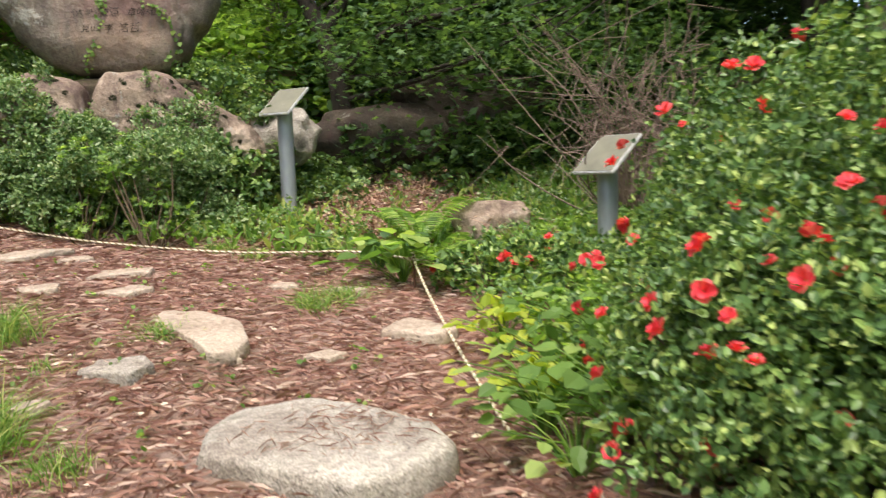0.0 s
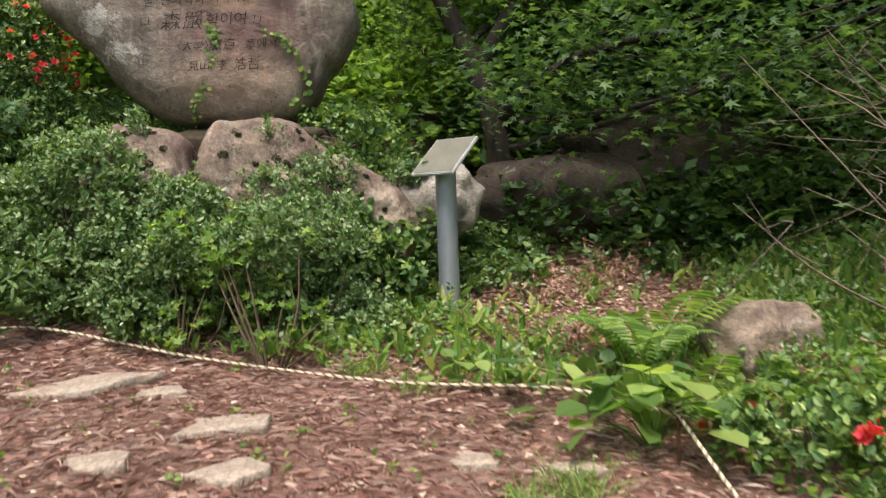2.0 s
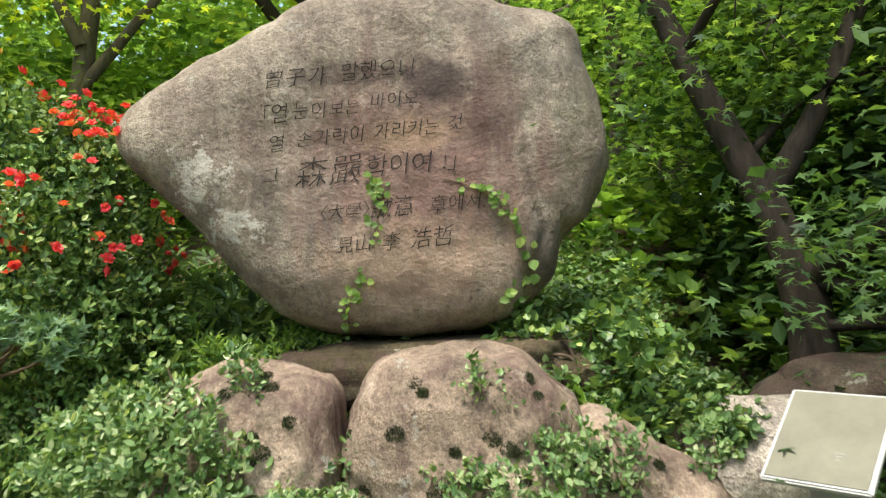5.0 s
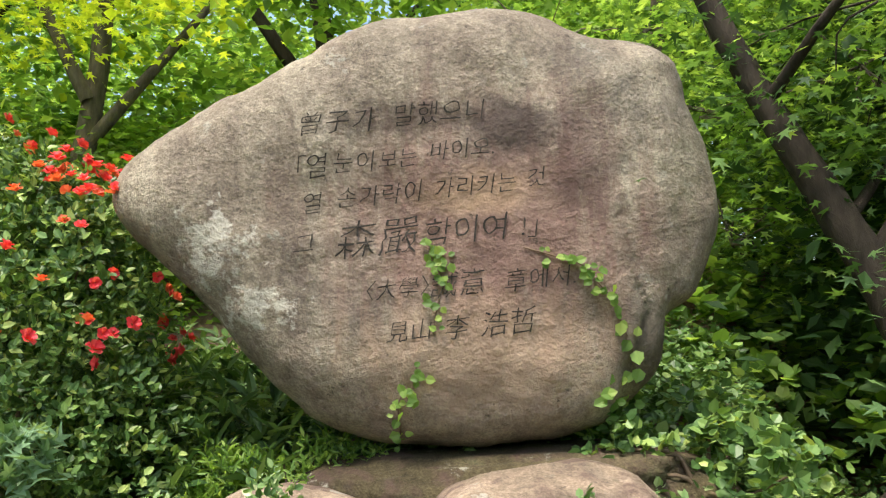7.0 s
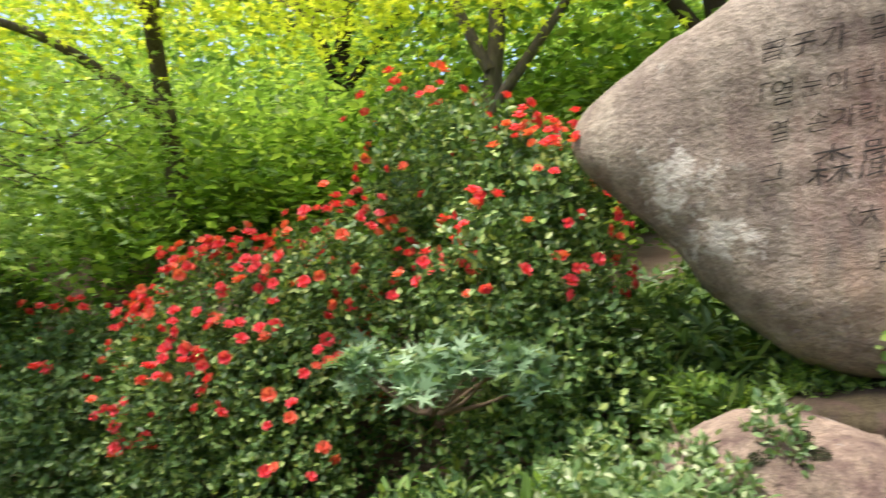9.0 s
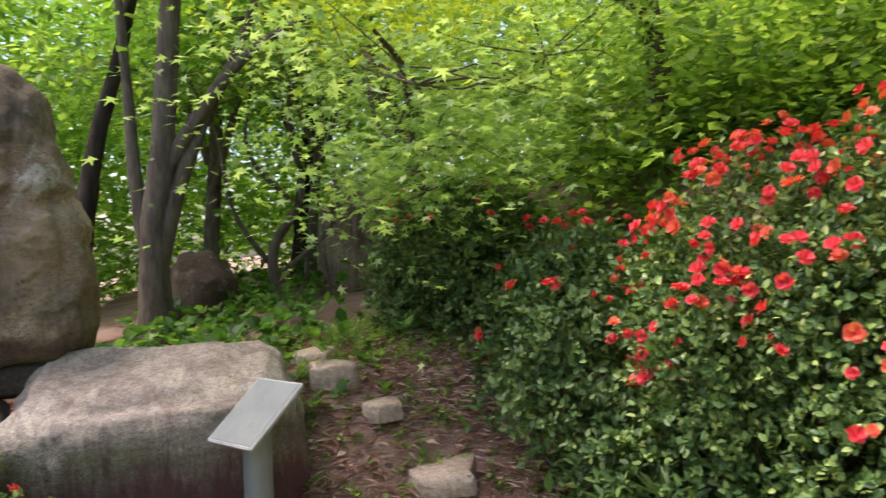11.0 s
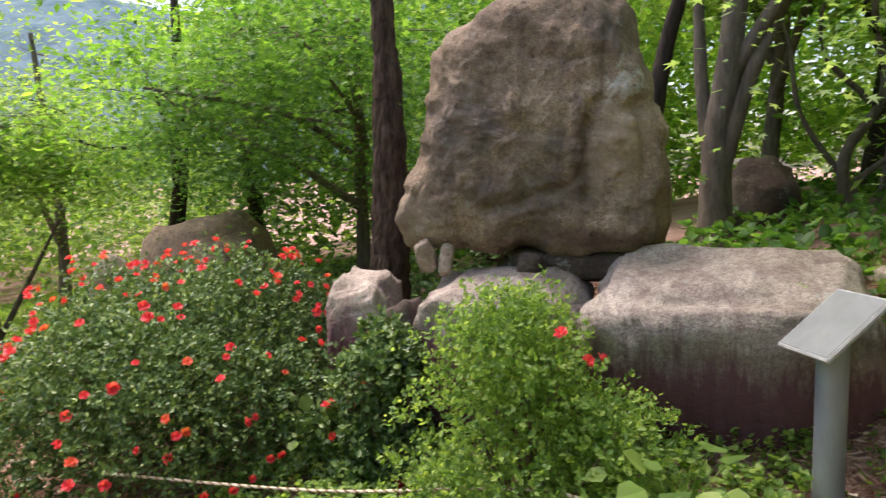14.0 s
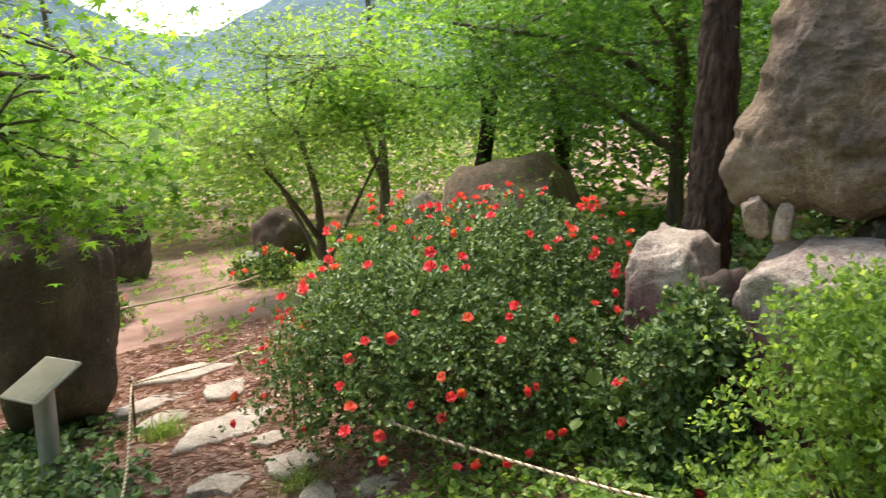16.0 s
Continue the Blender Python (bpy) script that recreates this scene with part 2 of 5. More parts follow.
M_STONE_BROWN = stone_material("granite_brown", (0.46, 0.36, 0.265), (0.33, 0.25, 0.18), (0.18, 0.138, 0.105), (0.1, 0.075, 0.062), 0.5, grain=0.55, patches=(
    ((0.56, 0, 0.24), (0.14, 3, 0.2), (0.5, 0.51, 0.45), 0.7, None), ((-0.3, 0, 0.05), (0.28, 3, 0.3), (0.12, 0.105, 0.095), 0.6, SOFT), ((0.05, 0, -0.3), (0.4, 3, 0.16), (0.14, 0.11, 0.1), 0.5, SOFT),
    ((0.33, 0, -0.12), (0.07, 3, 0.4), (0.09, 0.065, 0.055), 0.65, RUN), ((0.3, 0, -0.56), (0.5, 3, 0.07), (0.13, 0.085, 0.08), 0.6, RUN), ((0.52, 0, -0.1), (0.2, 3, 0.3), (0.42, 0.33, 0.24), 0.5, SOFT), ((-0.62, 0, -0.46), (0.2, 3, 0.2), (0.36, 0.29, 0.22), 0.5, SOFT)))
# the two low bands paint purple stain together with the shade of the lower front
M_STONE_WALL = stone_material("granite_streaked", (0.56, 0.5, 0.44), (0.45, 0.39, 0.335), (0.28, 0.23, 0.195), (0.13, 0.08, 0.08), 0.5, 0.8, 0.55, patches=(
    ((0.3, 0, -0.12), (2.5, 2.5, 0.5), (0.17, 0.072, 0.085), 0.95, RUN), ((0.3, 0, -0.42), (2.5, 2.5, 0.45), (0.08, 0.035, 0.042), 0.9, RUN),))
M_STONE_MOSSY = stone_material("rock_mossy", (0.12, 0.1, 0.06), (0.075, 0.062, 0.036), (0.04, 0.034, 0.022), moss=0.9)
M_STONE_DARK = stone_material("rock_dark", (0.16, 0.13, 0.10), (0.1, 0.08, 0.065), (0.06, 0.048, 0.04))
M_STONE_PALE = stone_material("rock_pale", (0.52, 0.48, 0.43), (0.4, 0.36, 0.32), (0.26, 0.22, 0.19), streak=0.25)
M_STONE_FLAT = stone_material("paving_stone_worn", (0.56, 0.46, 0.38), (0.45, 0.36, 0.29), (0.33, 0.26, 0.21), streak=0.12, grain=0.35)
M_BARK_PINE = plain_material("bark_pine", (0.022, 0.016, 0.013), (0.15, 0.105, 0.08), 11, 0.95, 0.1, relief=1.0, stretch=(2.5, 2.5, 0.6))
M_BARK = plain_material("bark_grey", (0.075, 0.062, 0.05), (0.2, 0.165, 0.13), 12, 0.9, 0.15, relief=0.6, stretch=(1.5, 1.5, 0.4))
M_BARK_DARK = plain_material("bark_dark", (0.025, 0.02, 0.016), (0.07, 0.055, 0.045), 12, 0.9, 0.15, relief=0.6, stretch=(1.5, 1.5, 0.4))
M_TWIG = plain_material("twig_brown", (0.1, 0.07, 0.05), (0.22, 0.16, 0.11), 20, 0.9, 0.1)
M_TWIG_GREY = plain_material("twig_dead", (0.13, 0.09, 0.075), (0.3, 0.22, 0.18), 20, 0.9, 0.1)
M_PIPE = plain_material("pipe_galvanised", (0.27, 0.29, 0.33), (0.43, 0.45, 0.5), 5, 0.42, 0.5, 0.55, 0.05, (1, 1, 0.3))
M_BOARD = plain_material("board_weathered", (0.13, 0.123, 0.09), (0.2, 0.19, 0.14), 6, 0.5, 0.4, 0.0, 0.05)
M_BOARD_GREY = plain_material("board_steel", (0.17, 0.185, 0.18), (0.25, 0.265, 0.255), 5, 0.45, 0.4, 0.0, 0.05)
M_BOARD_EDGE = plain_material("board_edge", (0.38, 0.38, 0.37), (0.52, 0.52, 0.51), 14, 0.5, 0.4)
M_INK = plain_material("faint_print", (0.2, 0.2, 0.17), (0.3, 0.29, 0.25), 30, 0.7)
M_CARVED = plain_material("carved_ink", (0.018, 0.016, 0.015), (0.05, 0.045, 0.04), 40, 0.85, 0.1)
M_ROPE = plain_material("rope_cream", (0.5, 0.42, 0.3), (0.72, 0.66, 0.52), 60, 0.85, 0.1)
M_ROPE_DARK = plain_material("rope_strand_brown", (0.16, 0.1, 0.06), (0.3, 0.2, 0.12), 60, 0.85, 0.1)
M_RUST = plain_material("rusty_steel", (0.05, 0.028, 0.02), (0.16, 0.075, 0.045), 30, 0.85, 0.2)
M_MOSS = leaf_material("moss", [(0.0, (0.012, 0.016, 0.006)), (1.0, (0.045, 0.055, 0.018))], 0.1, 0.9)
L_AZALEA = leaf_material("leaf_azalea", [(0.0, (0.038, 0.08, 0.026)), (0.5, (0.1, 0.19, 0.054)), (0.85, (0.24, 0.35, 0.1)), (1.0, (0.42, 0.5, 0.16))], 0.25, 0.4)
L_AZALEA_DARK = leaf_material("leaf_azalea_dark", [(0.0, (0.04, 0.085, 0.03)), (0.55, (0.1, 0.18, 0.058)), (0.9, (0.19, 0.28, 0.09)), (1.0, (0.28, 0.36, 0.13))], 0.25, 0.42)
L_BOX = leaf_material("leaf_boxwood", [(0.0, (0.06, 0.125, 0.045)), (0.55, (0.16, 0.26, 0.095)), (0.85, (0.28, 0.37, 0.17)), (1.0, (0.45, 0.5, 0.3))], 0.3, 0.35)
L_FRESH = leaf_material("leaf_fresh_green", [(0.0, (0.09, 0.175, 0.045)), (0.6, (0.2, 0.33, 0.08)), (1.0, (0.38, 0.5, 0.15))], 0.55, 0.5)
L_YELLOW = leaf_material("leaf_yellow_green", [(0.0, (0.25, 0.34, 0.05)), (0.6, (0.46, 0.54, 0.07)), (1.0, (0.62, 0.64, 0.12))], 0.6, 0.5)
L_MAPLE = leaf_material("leaf_maple", [(0.0, (0.081, 0.189, 0.0338)), (0.6, (0.176, 0.351, 0.0607)), (1.0, (0.324, 0.486, 0.0945))], 0.58, 0.5)
L_MAPLE_BLUE = leaf_material("leaf_maple_pale", [(0.0, (0.18, 0.31, 0.12)), (0.6, (0.34, 0.48, 0.2)), (1.0, (0.48, 0.6, 0.32))], 0.55, 0.4)
L_SPRAY = leaf_material("leaf_maple_bluish", [(0.0, (0.11, 0.2, 0.1)), (0.6, (0.21, 0.33, 0.19)), (1.0, (0.33, 0.46, 0.29))], 0.3, 0.4)
# woodland leaves toned down: shade under the canopy is partly in this colour
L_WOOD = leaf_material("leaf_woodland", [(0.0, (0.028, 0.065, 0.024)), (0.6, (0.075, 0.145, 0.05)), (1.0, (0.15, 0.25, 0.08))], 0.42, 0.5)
L_DEEP = leaf_material("leaf_maple_deep", [(0.0, (0.04, 0.11, 0.025)), (0.6, (0.09, 0.215, 0.042)), (1.0, (0.2, 0.36, 0.07))], 0.5, 0.5)
L_GRASS = leaf_material("grass_blade", [(0.0, (0.0945, 0.189, 0.0405)), (0.6, (0.216, 0.365, 0.081)), (1.0, (0.486, 0.486, 0.189))], 0.35, 0.5)
L_DRY = leaf_material("leaf_dry", [(0.0, (0.14, 0.06, 0.042)), (0.4, (0.34, 0.175, 0.125)), (0.75, (0.5, 0.34, 0.25)), (1.0, (0.7, 0.6, 0.48))], 0.1, 0.8)
L_NEEDLE = leaf_material("pine_needle_dry", [(0.0, (0.24, 0.115, 0.09)), (0.6, (0.46, 0.265, 0.21)), (1.0, (0.64, 0.48, 0.4))], 0.05, 0.8)
L_PETAL = leaf_material("petal_red", [(0.0, (0.6, 0.03, 0.05)), (0.6, (0.8, 0.08, 0.1)), (1.0, (0.9, 0.22, 0.22))], 0.3, 0.5)
L_PETAL_ORANGE = leaf_material("petal_coral", [(0.0, (0.7, 0.09, 0.05)), (1.0, (0.85, 0.25, 0.15))], 0.3, 0.5)


def ground_material():
    m, n, l, b = material("soil_leaf_litter", 0.95, 0.1)
    a = noise_tex(n, l, 1.1, 5, 0.6)
    col = ramp(n, l, a, [(0.3, (0.26, 0.155, 0.12)), (0.55, (0.42, 0.27, 0.225)), (0.75, (0.54, 0.41, 0.35))])
    f = noise_tex(n, l, 55, 6, 0.8, distortion=1.2)
    col = mix(n, l, 0.75, col, ramp(n, l, f, [(0.3, (0.45, 0.42, 0.4)), (0.55, (1.0, 1.0, 1.0)), (0.72, (1.5, 1.48, 1.45))]), "MULTIPLY")
    g = noise_tex(n, l, 0.8, 4, 0.6)
    col = mix(n, l, ramp(n, l, g, [(0.55, (0, 0, 0)), (0.7, (0.45, 0.45, 0.45))]), col, (0.14, 0.15, 0.06))
    l.new(col, b.inputs["Base Color"])
    bump(n, l, f, b, 0.9, 0.03)
    return m


M_GROUND = ground_material()

# ---- ground ----
_s = np.linspace(-1, 1, 330)
_gx = -3.0 + 3.1 * np.sinh(5.6 * _s) / np.sinh(1.0) * 0.62
_gy = 2.5 + 3.1 * np.sinh(5.6 * _s) / np.sinh(1.0) * 0.62
_X, _Y = np.meshgrid(_gx, _gy, indexing="ij")
_Z = ground_z(_X, _Y)
_i, _j = np.meshgrid(np.arange(329), np.arange(329), indexing="ij")
_F = np.stack([_i * 330 + _j, (_i + 1) * 330 + _j, (_i + 1) * 330 + _j + 1, _i * 330 + _j + 1], -1).reshape(-1, 4)
ground = new("ground", mesh_from("ground", np.stack([_X, _Y, _Z], -1).reshape(-1, 3), _F, M_GROUND, True))
tagged(ground, "reddish brown sloping soil strewn with dry needles and leaves", "ground", kind="structure")
# ---- stones ----
def boulder_mesh(name, outline, depth, mat, seed, rough=0.035, flat=0.55, rows=40, cols=88, lean=0.0, relief=None):
    """A stone from its front outline (metres, round its middle): a fairly flat face, rounded rims."""
    o = np.asarray(outline, float)
    ang, rad = np.arctan2(o[:, 1], o[:, 0]), np.hypot(o[:, 0], o[:, 1])
    k = np.argsort(ang)
    ang, rad = ang[k], rad[k]
    th = np.arange(cols) * 2 * np.pi / cols - np.pi
    r = np.interp(th, np.concatenate([ang - 2 * np.pi, ang, ang + 2 * np.pi]), np.tile(rad, 3))
    r = (np.roll(r, 1) + 2 * r + np.roll(r, -1)) / 4
    half = np.linspace(0, 1, rows // 2) ** 0.8
    half = half[:-1] if rows % 2 else half
    half[0] = 0.004
    first = np.arcsin(half ** (1 / flat))
    ph = np.concatenate([first, np.pi - first[::-1][1:]])
    rows = len(ph)
    s = np.concatenate([half, half[::-1][1:]])
    w = np.sign(np.cos(ph)) * np.abs(np.cos(ph)) ** 0.8 * depth
    U = s[:, None] * (r * np.cos(th))[None]
    V = s[:, None] * (r * np.sin(th))[None]
    W = np.repeat(w[:, None], cols, 1) * np.ones_like(U) - lean * V
    v = np.stack([U, -W, V], -1).reshape(-1, 3)
    out = np.empty_like(v)
    for i, p in enumerate(v):
        q = Vector(p)
        d = noise.fractal(q * 1.6 + Vector((seed * 3.1, 0, seed)), 1.0, 2.1, 3) * rough * 1.6
        d += noise.fractal(q * 7 + Vector((seed, seed * 2.3, 0)), 0.9, 2.0, 3) * rough * 0.35
        n = Vector((p[0] * 0.5, p[1] * 1.4, p[2] * 0.5)).normalized()
        if relief and p[1] < 0:
            d += relief(p[0], p[2])
        out[i] = p + np.array(n) * d
    i, j = np.meshgrid(np.arange(rows - 1), np.arange(cols), indexing="ij")
    f = np.stack([i * cols + j, (i + 1) * cols + j, (i + 1) * cols + (j + 1) % cols, i * cols + (j + 1) % cols], -1).reshape(-1, 4)
    return mesh_from(name, out, f, mat, True)


def round_rock(name, size, mat, seed, at, turn=0.0, square=0.75, rough=0.09, label="", category="rock", group="", tilt=(0, 0), subdiv=4):
    """A rough block-like rock of that size (x, y, z), its middle at the given place."""
    bm = bmesh.new()
    bmesh.ops.create_icosphere(bm, subdivisions=subdiv, radius=1.0)
    for v in bm.verts:
        p = v.co.normalized()
        q = Vector([math.copysign(abs(c) ** square, c) for c in p])
        d = 1 + rough * 2.2 * noise.fractal(p * 1.3 + Vector((seed * 1.7, seed, 0)), 1.0, 2.0, 3) + rough * 0.5 * noise.fractal(p * 5 + Vector((0, seed, seed)), 0.9, 2.0, 4)
        v.co = Vector((q.x * size[0] / 2, q.y * size[1] / 2, q.z * size[2] / 2)) * d
    ob = new(name, mesh_of(name, bm, mat))
    ob.matrix_world = pose(at[0], at[1], at[2], tilt[0], tilt[1], turn)
    return tagged(ob, label, category, group)


OUT_TEXT = [(533, 0), (510, 180), (462, 322), (330, 350), (200, 402), (130, 410), (0, 392), (-110, 380), (-205, 328), (-330, 255), (-460, 187), (-530, 140), (-558, 90),
            (-548, 40), (-470, -38), (-380, -125), (-290, -232), (-200, -315), (-110, -358), (0, -376), (120, -382), (280, -338), (388, -272), (440, -180), (500, -80)]
OUT_BACK = [(-245, -140), (-222, -188), (-110, -196), (-10, -199), (110, -202), (195, -206), (232, -187), (245, -120), (236, -20), (214, 60), (184, 150), (182, 230), (142, 268), (100, 276),
            (10, 258), (-90, 220), (-150, 185), (-172, 140), (-180, 50), (-195, -20), (-230, -100)]

text_stone = new("inscribed_boulder", bpy.data.meshes.new("inscribed_boulder"))
TEXT_M = pose(-2.89, 6.6, 3.17, 0, 0, 20)
text_stone.matrix_world = TEXT_M
tagged(text_stone, "large grey-pink granite boulder carved with handwritten lines of text", "boulder")



def line_gap(u, v, line):
    """How far a point lies from a broken line."""
    best = 9.0
    for (a, b), (c, d) in zip(line, line[1:]):
        k = max(0.0, min(1.0, ((u - a) * (c - a) + (v - b) * (d - b)) / ((c - a) ** 2 + (d - b) ** 2)))
        best = min(best, math.hypot(u - a - k * (c - a), v - b - k * (d - b)))
    return best


CRACKS = ([(0.08, 0.46), (0.3, 0.4), (0.46, 0.43), (0.46, 0.22), (0.37, 0.03), (0.35, -0.2), (0.25, -0.3), (-0.2, -0.4)], [(0.62, 0.16), (0.7, -0.08), (0.74, -0.36), (0.68, -0.6)], [(0.46, 0.43), (0.52, 0.8)], [(-0.38, 0.7), (-0.05, 0.55), (0.08, 0.46)])


def standing_relief(u, v):
    """The worn face: broken steps along cracks, and a hollow panel."""
    wob = 0.03 * noise.noise(Vector((u * 9, v * 9, 2.0)))
    d = 0.0
    for k, line in enumerate(CRACKS):
        g = abs(line_gap(u, v, line) + wob)
        d -= (0.028, 0.02, 0.02, 0.012)[k] * math.exp(-(g / 0.03) ** 2)
    panel = max(abs(u - 0.54) / 0.17, abs(v + 0.14) / 0.33)
    d -= 0.03 * (1 - float(smooth01((panel - 0.85) / 0.3)))
    d -= 0.03 * float(smooth01((u - 0.46) / 0.12)) * float(smooth01((v - 0.2) / 0.1))
    d += 0.03 * noise.multi_fractal(Vector((u * 5, v * 5, 7.0)), 0.7, 2.1, 5) - 0.03
    return d


def text_relief(u, v):
    """Shallow dents of the carved face, a shelf at the lower end."""
    d = 0.012 * noise.fractal(Vector((u * 4, v * 4, 3.0)), 0.9, 2.1, 4)
    d -= 0.05 * float(smooth01((u - 0.72) / 0.1)) * float(smooth01((-0.22 - v) / 0.1))
    return d - 0.02 * math.exp(-(line_gap(u, v, [(0.62, 0.02), (0.68, -0.3), (0.58, -0.6)]) / 0.02) ** 2)


text_stone.data = boulder_mesh("inscribed_boulder", np.array(OUT_TEXT) * 0.00188, 0.33, M_STONE_TEXT, 3.0, 0.022, 0.32, 80, 200, 0.0, text_relief)
back_stone = new("standing_boulder", boulder_mesh("standing_boulder", np.array(OUT_BACK) * 0.00328, 0.36, M_STONE_BROWN, 8.0, 0.04, 0.3, 110, 240, 0.0, standing_relief))
back_stone.matrix_world = pose(-7.0, 2.06, 2.86, 0, 0, 101)
tagged(back_stone, "tall brown weathered granite boulder propped on small stones", "boulder")


def outline_rock(name, at, turn, outline, depth, mat, seed, label, group, flat=0.45, lean=0.0, rough=0.03):
    """A boulder from its outline in metres round the given place."""
    o = np.array(outline, float)
    mid = 0.5 * (o.min(0) + o.max(0))
    a = radians(turn)

    def pitted(u, v):
        return 0.035 * noise.multi_fractal(Vector((u * 4 + seed, v * 4, seed)), 0.8, 2.1, 4) - 0.035

    ob = new(name, boulder_mesh(name, o - mid, depth, mat, seed, rough, flat, 50, 110, lean, pitted))
    ob.matrix_world = pose(at[0] + mid[0] * math.cos(a), at[1] + mid[0] * math.sin(a), at[2] + mid[1], 0, 0, turn)
    return tagged(ob, label, "boulder", group)


BASE_AT = (-2.6, 6.05, 1.9)
for _out, _dep, _lab in (
        ([(-0.78, 0.25), (-0.75, 0.42), (-0.64, 0.5), (-0.5, 0.54), (-0.32, 0.54), (-0.2, 0.48), (-0.165, 0.375), (-0.17, 0.2), (-0.2, -0.2), (-0.3, -0.5), (-0.5, -0.5), (-0.68, -0.1)], 0.27, "tan granite boulder with mossy hollows under the inscribed stone"),
        ([(-0.175, 0.2), (-0.17, 0.4), (-0.11, 0.49), (0.0, 0.53), (0.22, 0.55), (0.43, 0.54), (0.57, 0.43), (0.68, 0.27), (0.7, 0.0), (0.6, -0.4), (0.3, -0.6), (-0.05, -0.6), (-0.17, -0.2)], 0.3, "tan granite boulder with a dark crack and round pits"),
        ([(0.6, 0.3), (0.72, 0.29), (0.9, 0.2), (1.06, 0.1), (1.13, -0.05), (1.12, -0.26), (1.0, -0.55), (0.7, -0.6), (0.56, -0.3), (0.54, 0.05)], 0.26, "tan granite boulder overgrown with creepers")):
    outline_rock("base_boulder", BASE_AT, 20, _out, _dep, M_STONE_BASE, len(bpy.data.objects) * 0.37, _lab, "boulders under the inscribed stone", 0.36, 0.08, 0.05)
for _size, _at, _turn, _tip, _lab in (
        ((0.85, 1.36, 1.12), (-6.82, 3.2, 1.66), 8, 13, "broad flat-topped pale granite boulder with purple stain and painted shade below"),
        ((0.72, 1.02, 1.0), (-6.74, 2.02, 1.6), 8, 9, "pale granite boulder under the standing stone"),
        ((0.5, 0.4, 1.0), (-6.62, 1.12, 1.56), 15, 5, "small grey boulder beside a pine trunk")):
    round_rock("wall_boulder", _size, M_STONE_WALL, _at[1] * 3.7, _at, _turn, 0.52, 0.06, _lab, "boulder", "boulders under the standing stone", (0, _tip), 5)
# added dark block, not a rock of the wall; it darkens the gap
round_rock("wall_boulder", (0.3, 0.32, 1.3), M_STONE_DARK, 2.9, (-6.5, 1.44, 1.3), 10, 0.6, 0.08, "dark upright filler block added in the gap between pale boulders", "boulder", "boulders under the standing stone")
round_rock("prop_stone", (0.08, 0.11, 0.2), M_STONE_FLAT, 1.3, (-6.6, 1.56, 2.19), 20, 0.6, 0.08, "small tan wedge stone propping the standing boulder", "stone", "prop stones", (10, 22), 4)
round_rock("prop_stone", (0.07, 0.08, 0.19), M_STONE_FLAT, 2.3, (-6.62, 1.68, 2.18), 20, 0.6, 0.08, "small tan wedge stone propping the standing boulder", "stone", "prop stones", (-8, -10), 3)
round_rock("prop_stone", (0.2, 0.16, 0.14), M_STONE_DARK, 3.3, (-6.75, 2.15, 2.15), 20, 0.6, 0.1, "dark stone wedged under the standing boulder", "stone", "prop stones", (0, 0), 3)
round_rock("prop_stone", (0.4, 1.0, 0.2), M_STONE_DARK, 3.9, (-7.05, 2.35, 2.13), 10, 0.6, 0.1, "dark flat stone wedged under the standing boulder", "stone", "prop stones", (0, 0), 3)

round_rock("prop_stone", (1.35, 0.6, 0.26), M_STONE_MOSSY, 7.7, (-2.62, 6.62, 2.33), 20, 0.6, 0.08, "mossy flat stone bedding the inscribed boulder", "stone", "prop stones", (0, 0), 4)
# further stones
for _size, _at, _turn, _mat, _lab in (
        # first boulder: its shaded side is put into the dark stone colour
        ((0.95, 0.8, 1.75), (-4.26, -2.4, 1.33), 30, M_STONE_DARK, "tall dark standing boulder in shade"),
        ((1.5, 1.3, 1.75), (-8.55, -2.1, 1.35), 25, M_STONE_BROWN, "rounded brown boulder behind red azaleas"),
        ((1.0, 0.8, 1.2), (-9.0, -8.4, 0.5), 10, M_STONE_DARK, "dark standing boulder beside the far path"),
        ((0.7, 0.8, 1.25), (-10.9, -6.8, 0.75), 10, M_STONE_PALE, "pale pointed boulder beyond a maple"),
        ((0.8, 0.6, 1.5), (-7.0, -10.5, 0.5), 10, M_STONE_DARK, "slim dark standing boulder by the far path"),
        ((0.35, 0.35, 0.7), (-11.85, 5.35, 3.05), 0, M_STONE_DARK, "small dark upright stone among coral azaleas"),
        ((0.35, 0.3, 0.75), (-11.75, 5.75, 3.2), 0, M_STONE_PALE, "small white upright stone among coral azaleas"),
        ((0.6, 0.8, 1.5), (-10.9, 4.5, 2.6), 0, M_STONE_BASE, "upright brown twin-topped rock on the slope"),
        ((0.5, 0.5, 1.0), (-9.6, 0.6, 2.3), 0, M_STONE_DARK, "small dark upright rock under trees"),
        ((0.6, 0.6, 0.8), (-10.2, 3.0, 2.3), 30, M_STONE_DARK, "dark rock under the trees"),
        ((1.1, 0.9, 1.0), (-9.2, 7.0, 3.5), 0, M_STONE_PALE, "grey rock among the shrubs on the slope"),
        ((2.0, 0.7, 0.8), (0.35, 8.3, 2.2), 5, M_STONE_DARK, "low dark boulder at the foot of the wood"),
        ((1.4, 0.7, 0.7), (-0.65, 7.8, 1.95), -10, M_STONE_DARK, "low dark boulder at the foot of the wood"),
        ((0.62, 0.5, 0.5), (-1.42, 6.75, 1.95), 10, M_STONE_PALE, "pale stone half under creepers"),
        ((0.6, 0.45, 0.42), (0.38, 5.6, 1.15), 15, M_STONE_BASE, "mossy grey rock behind a fern")):
    round_rock("rock", _size, _mat, _at[0] + _at[1], _at, _turn, 0.82, 0.1, _lab, "rock")

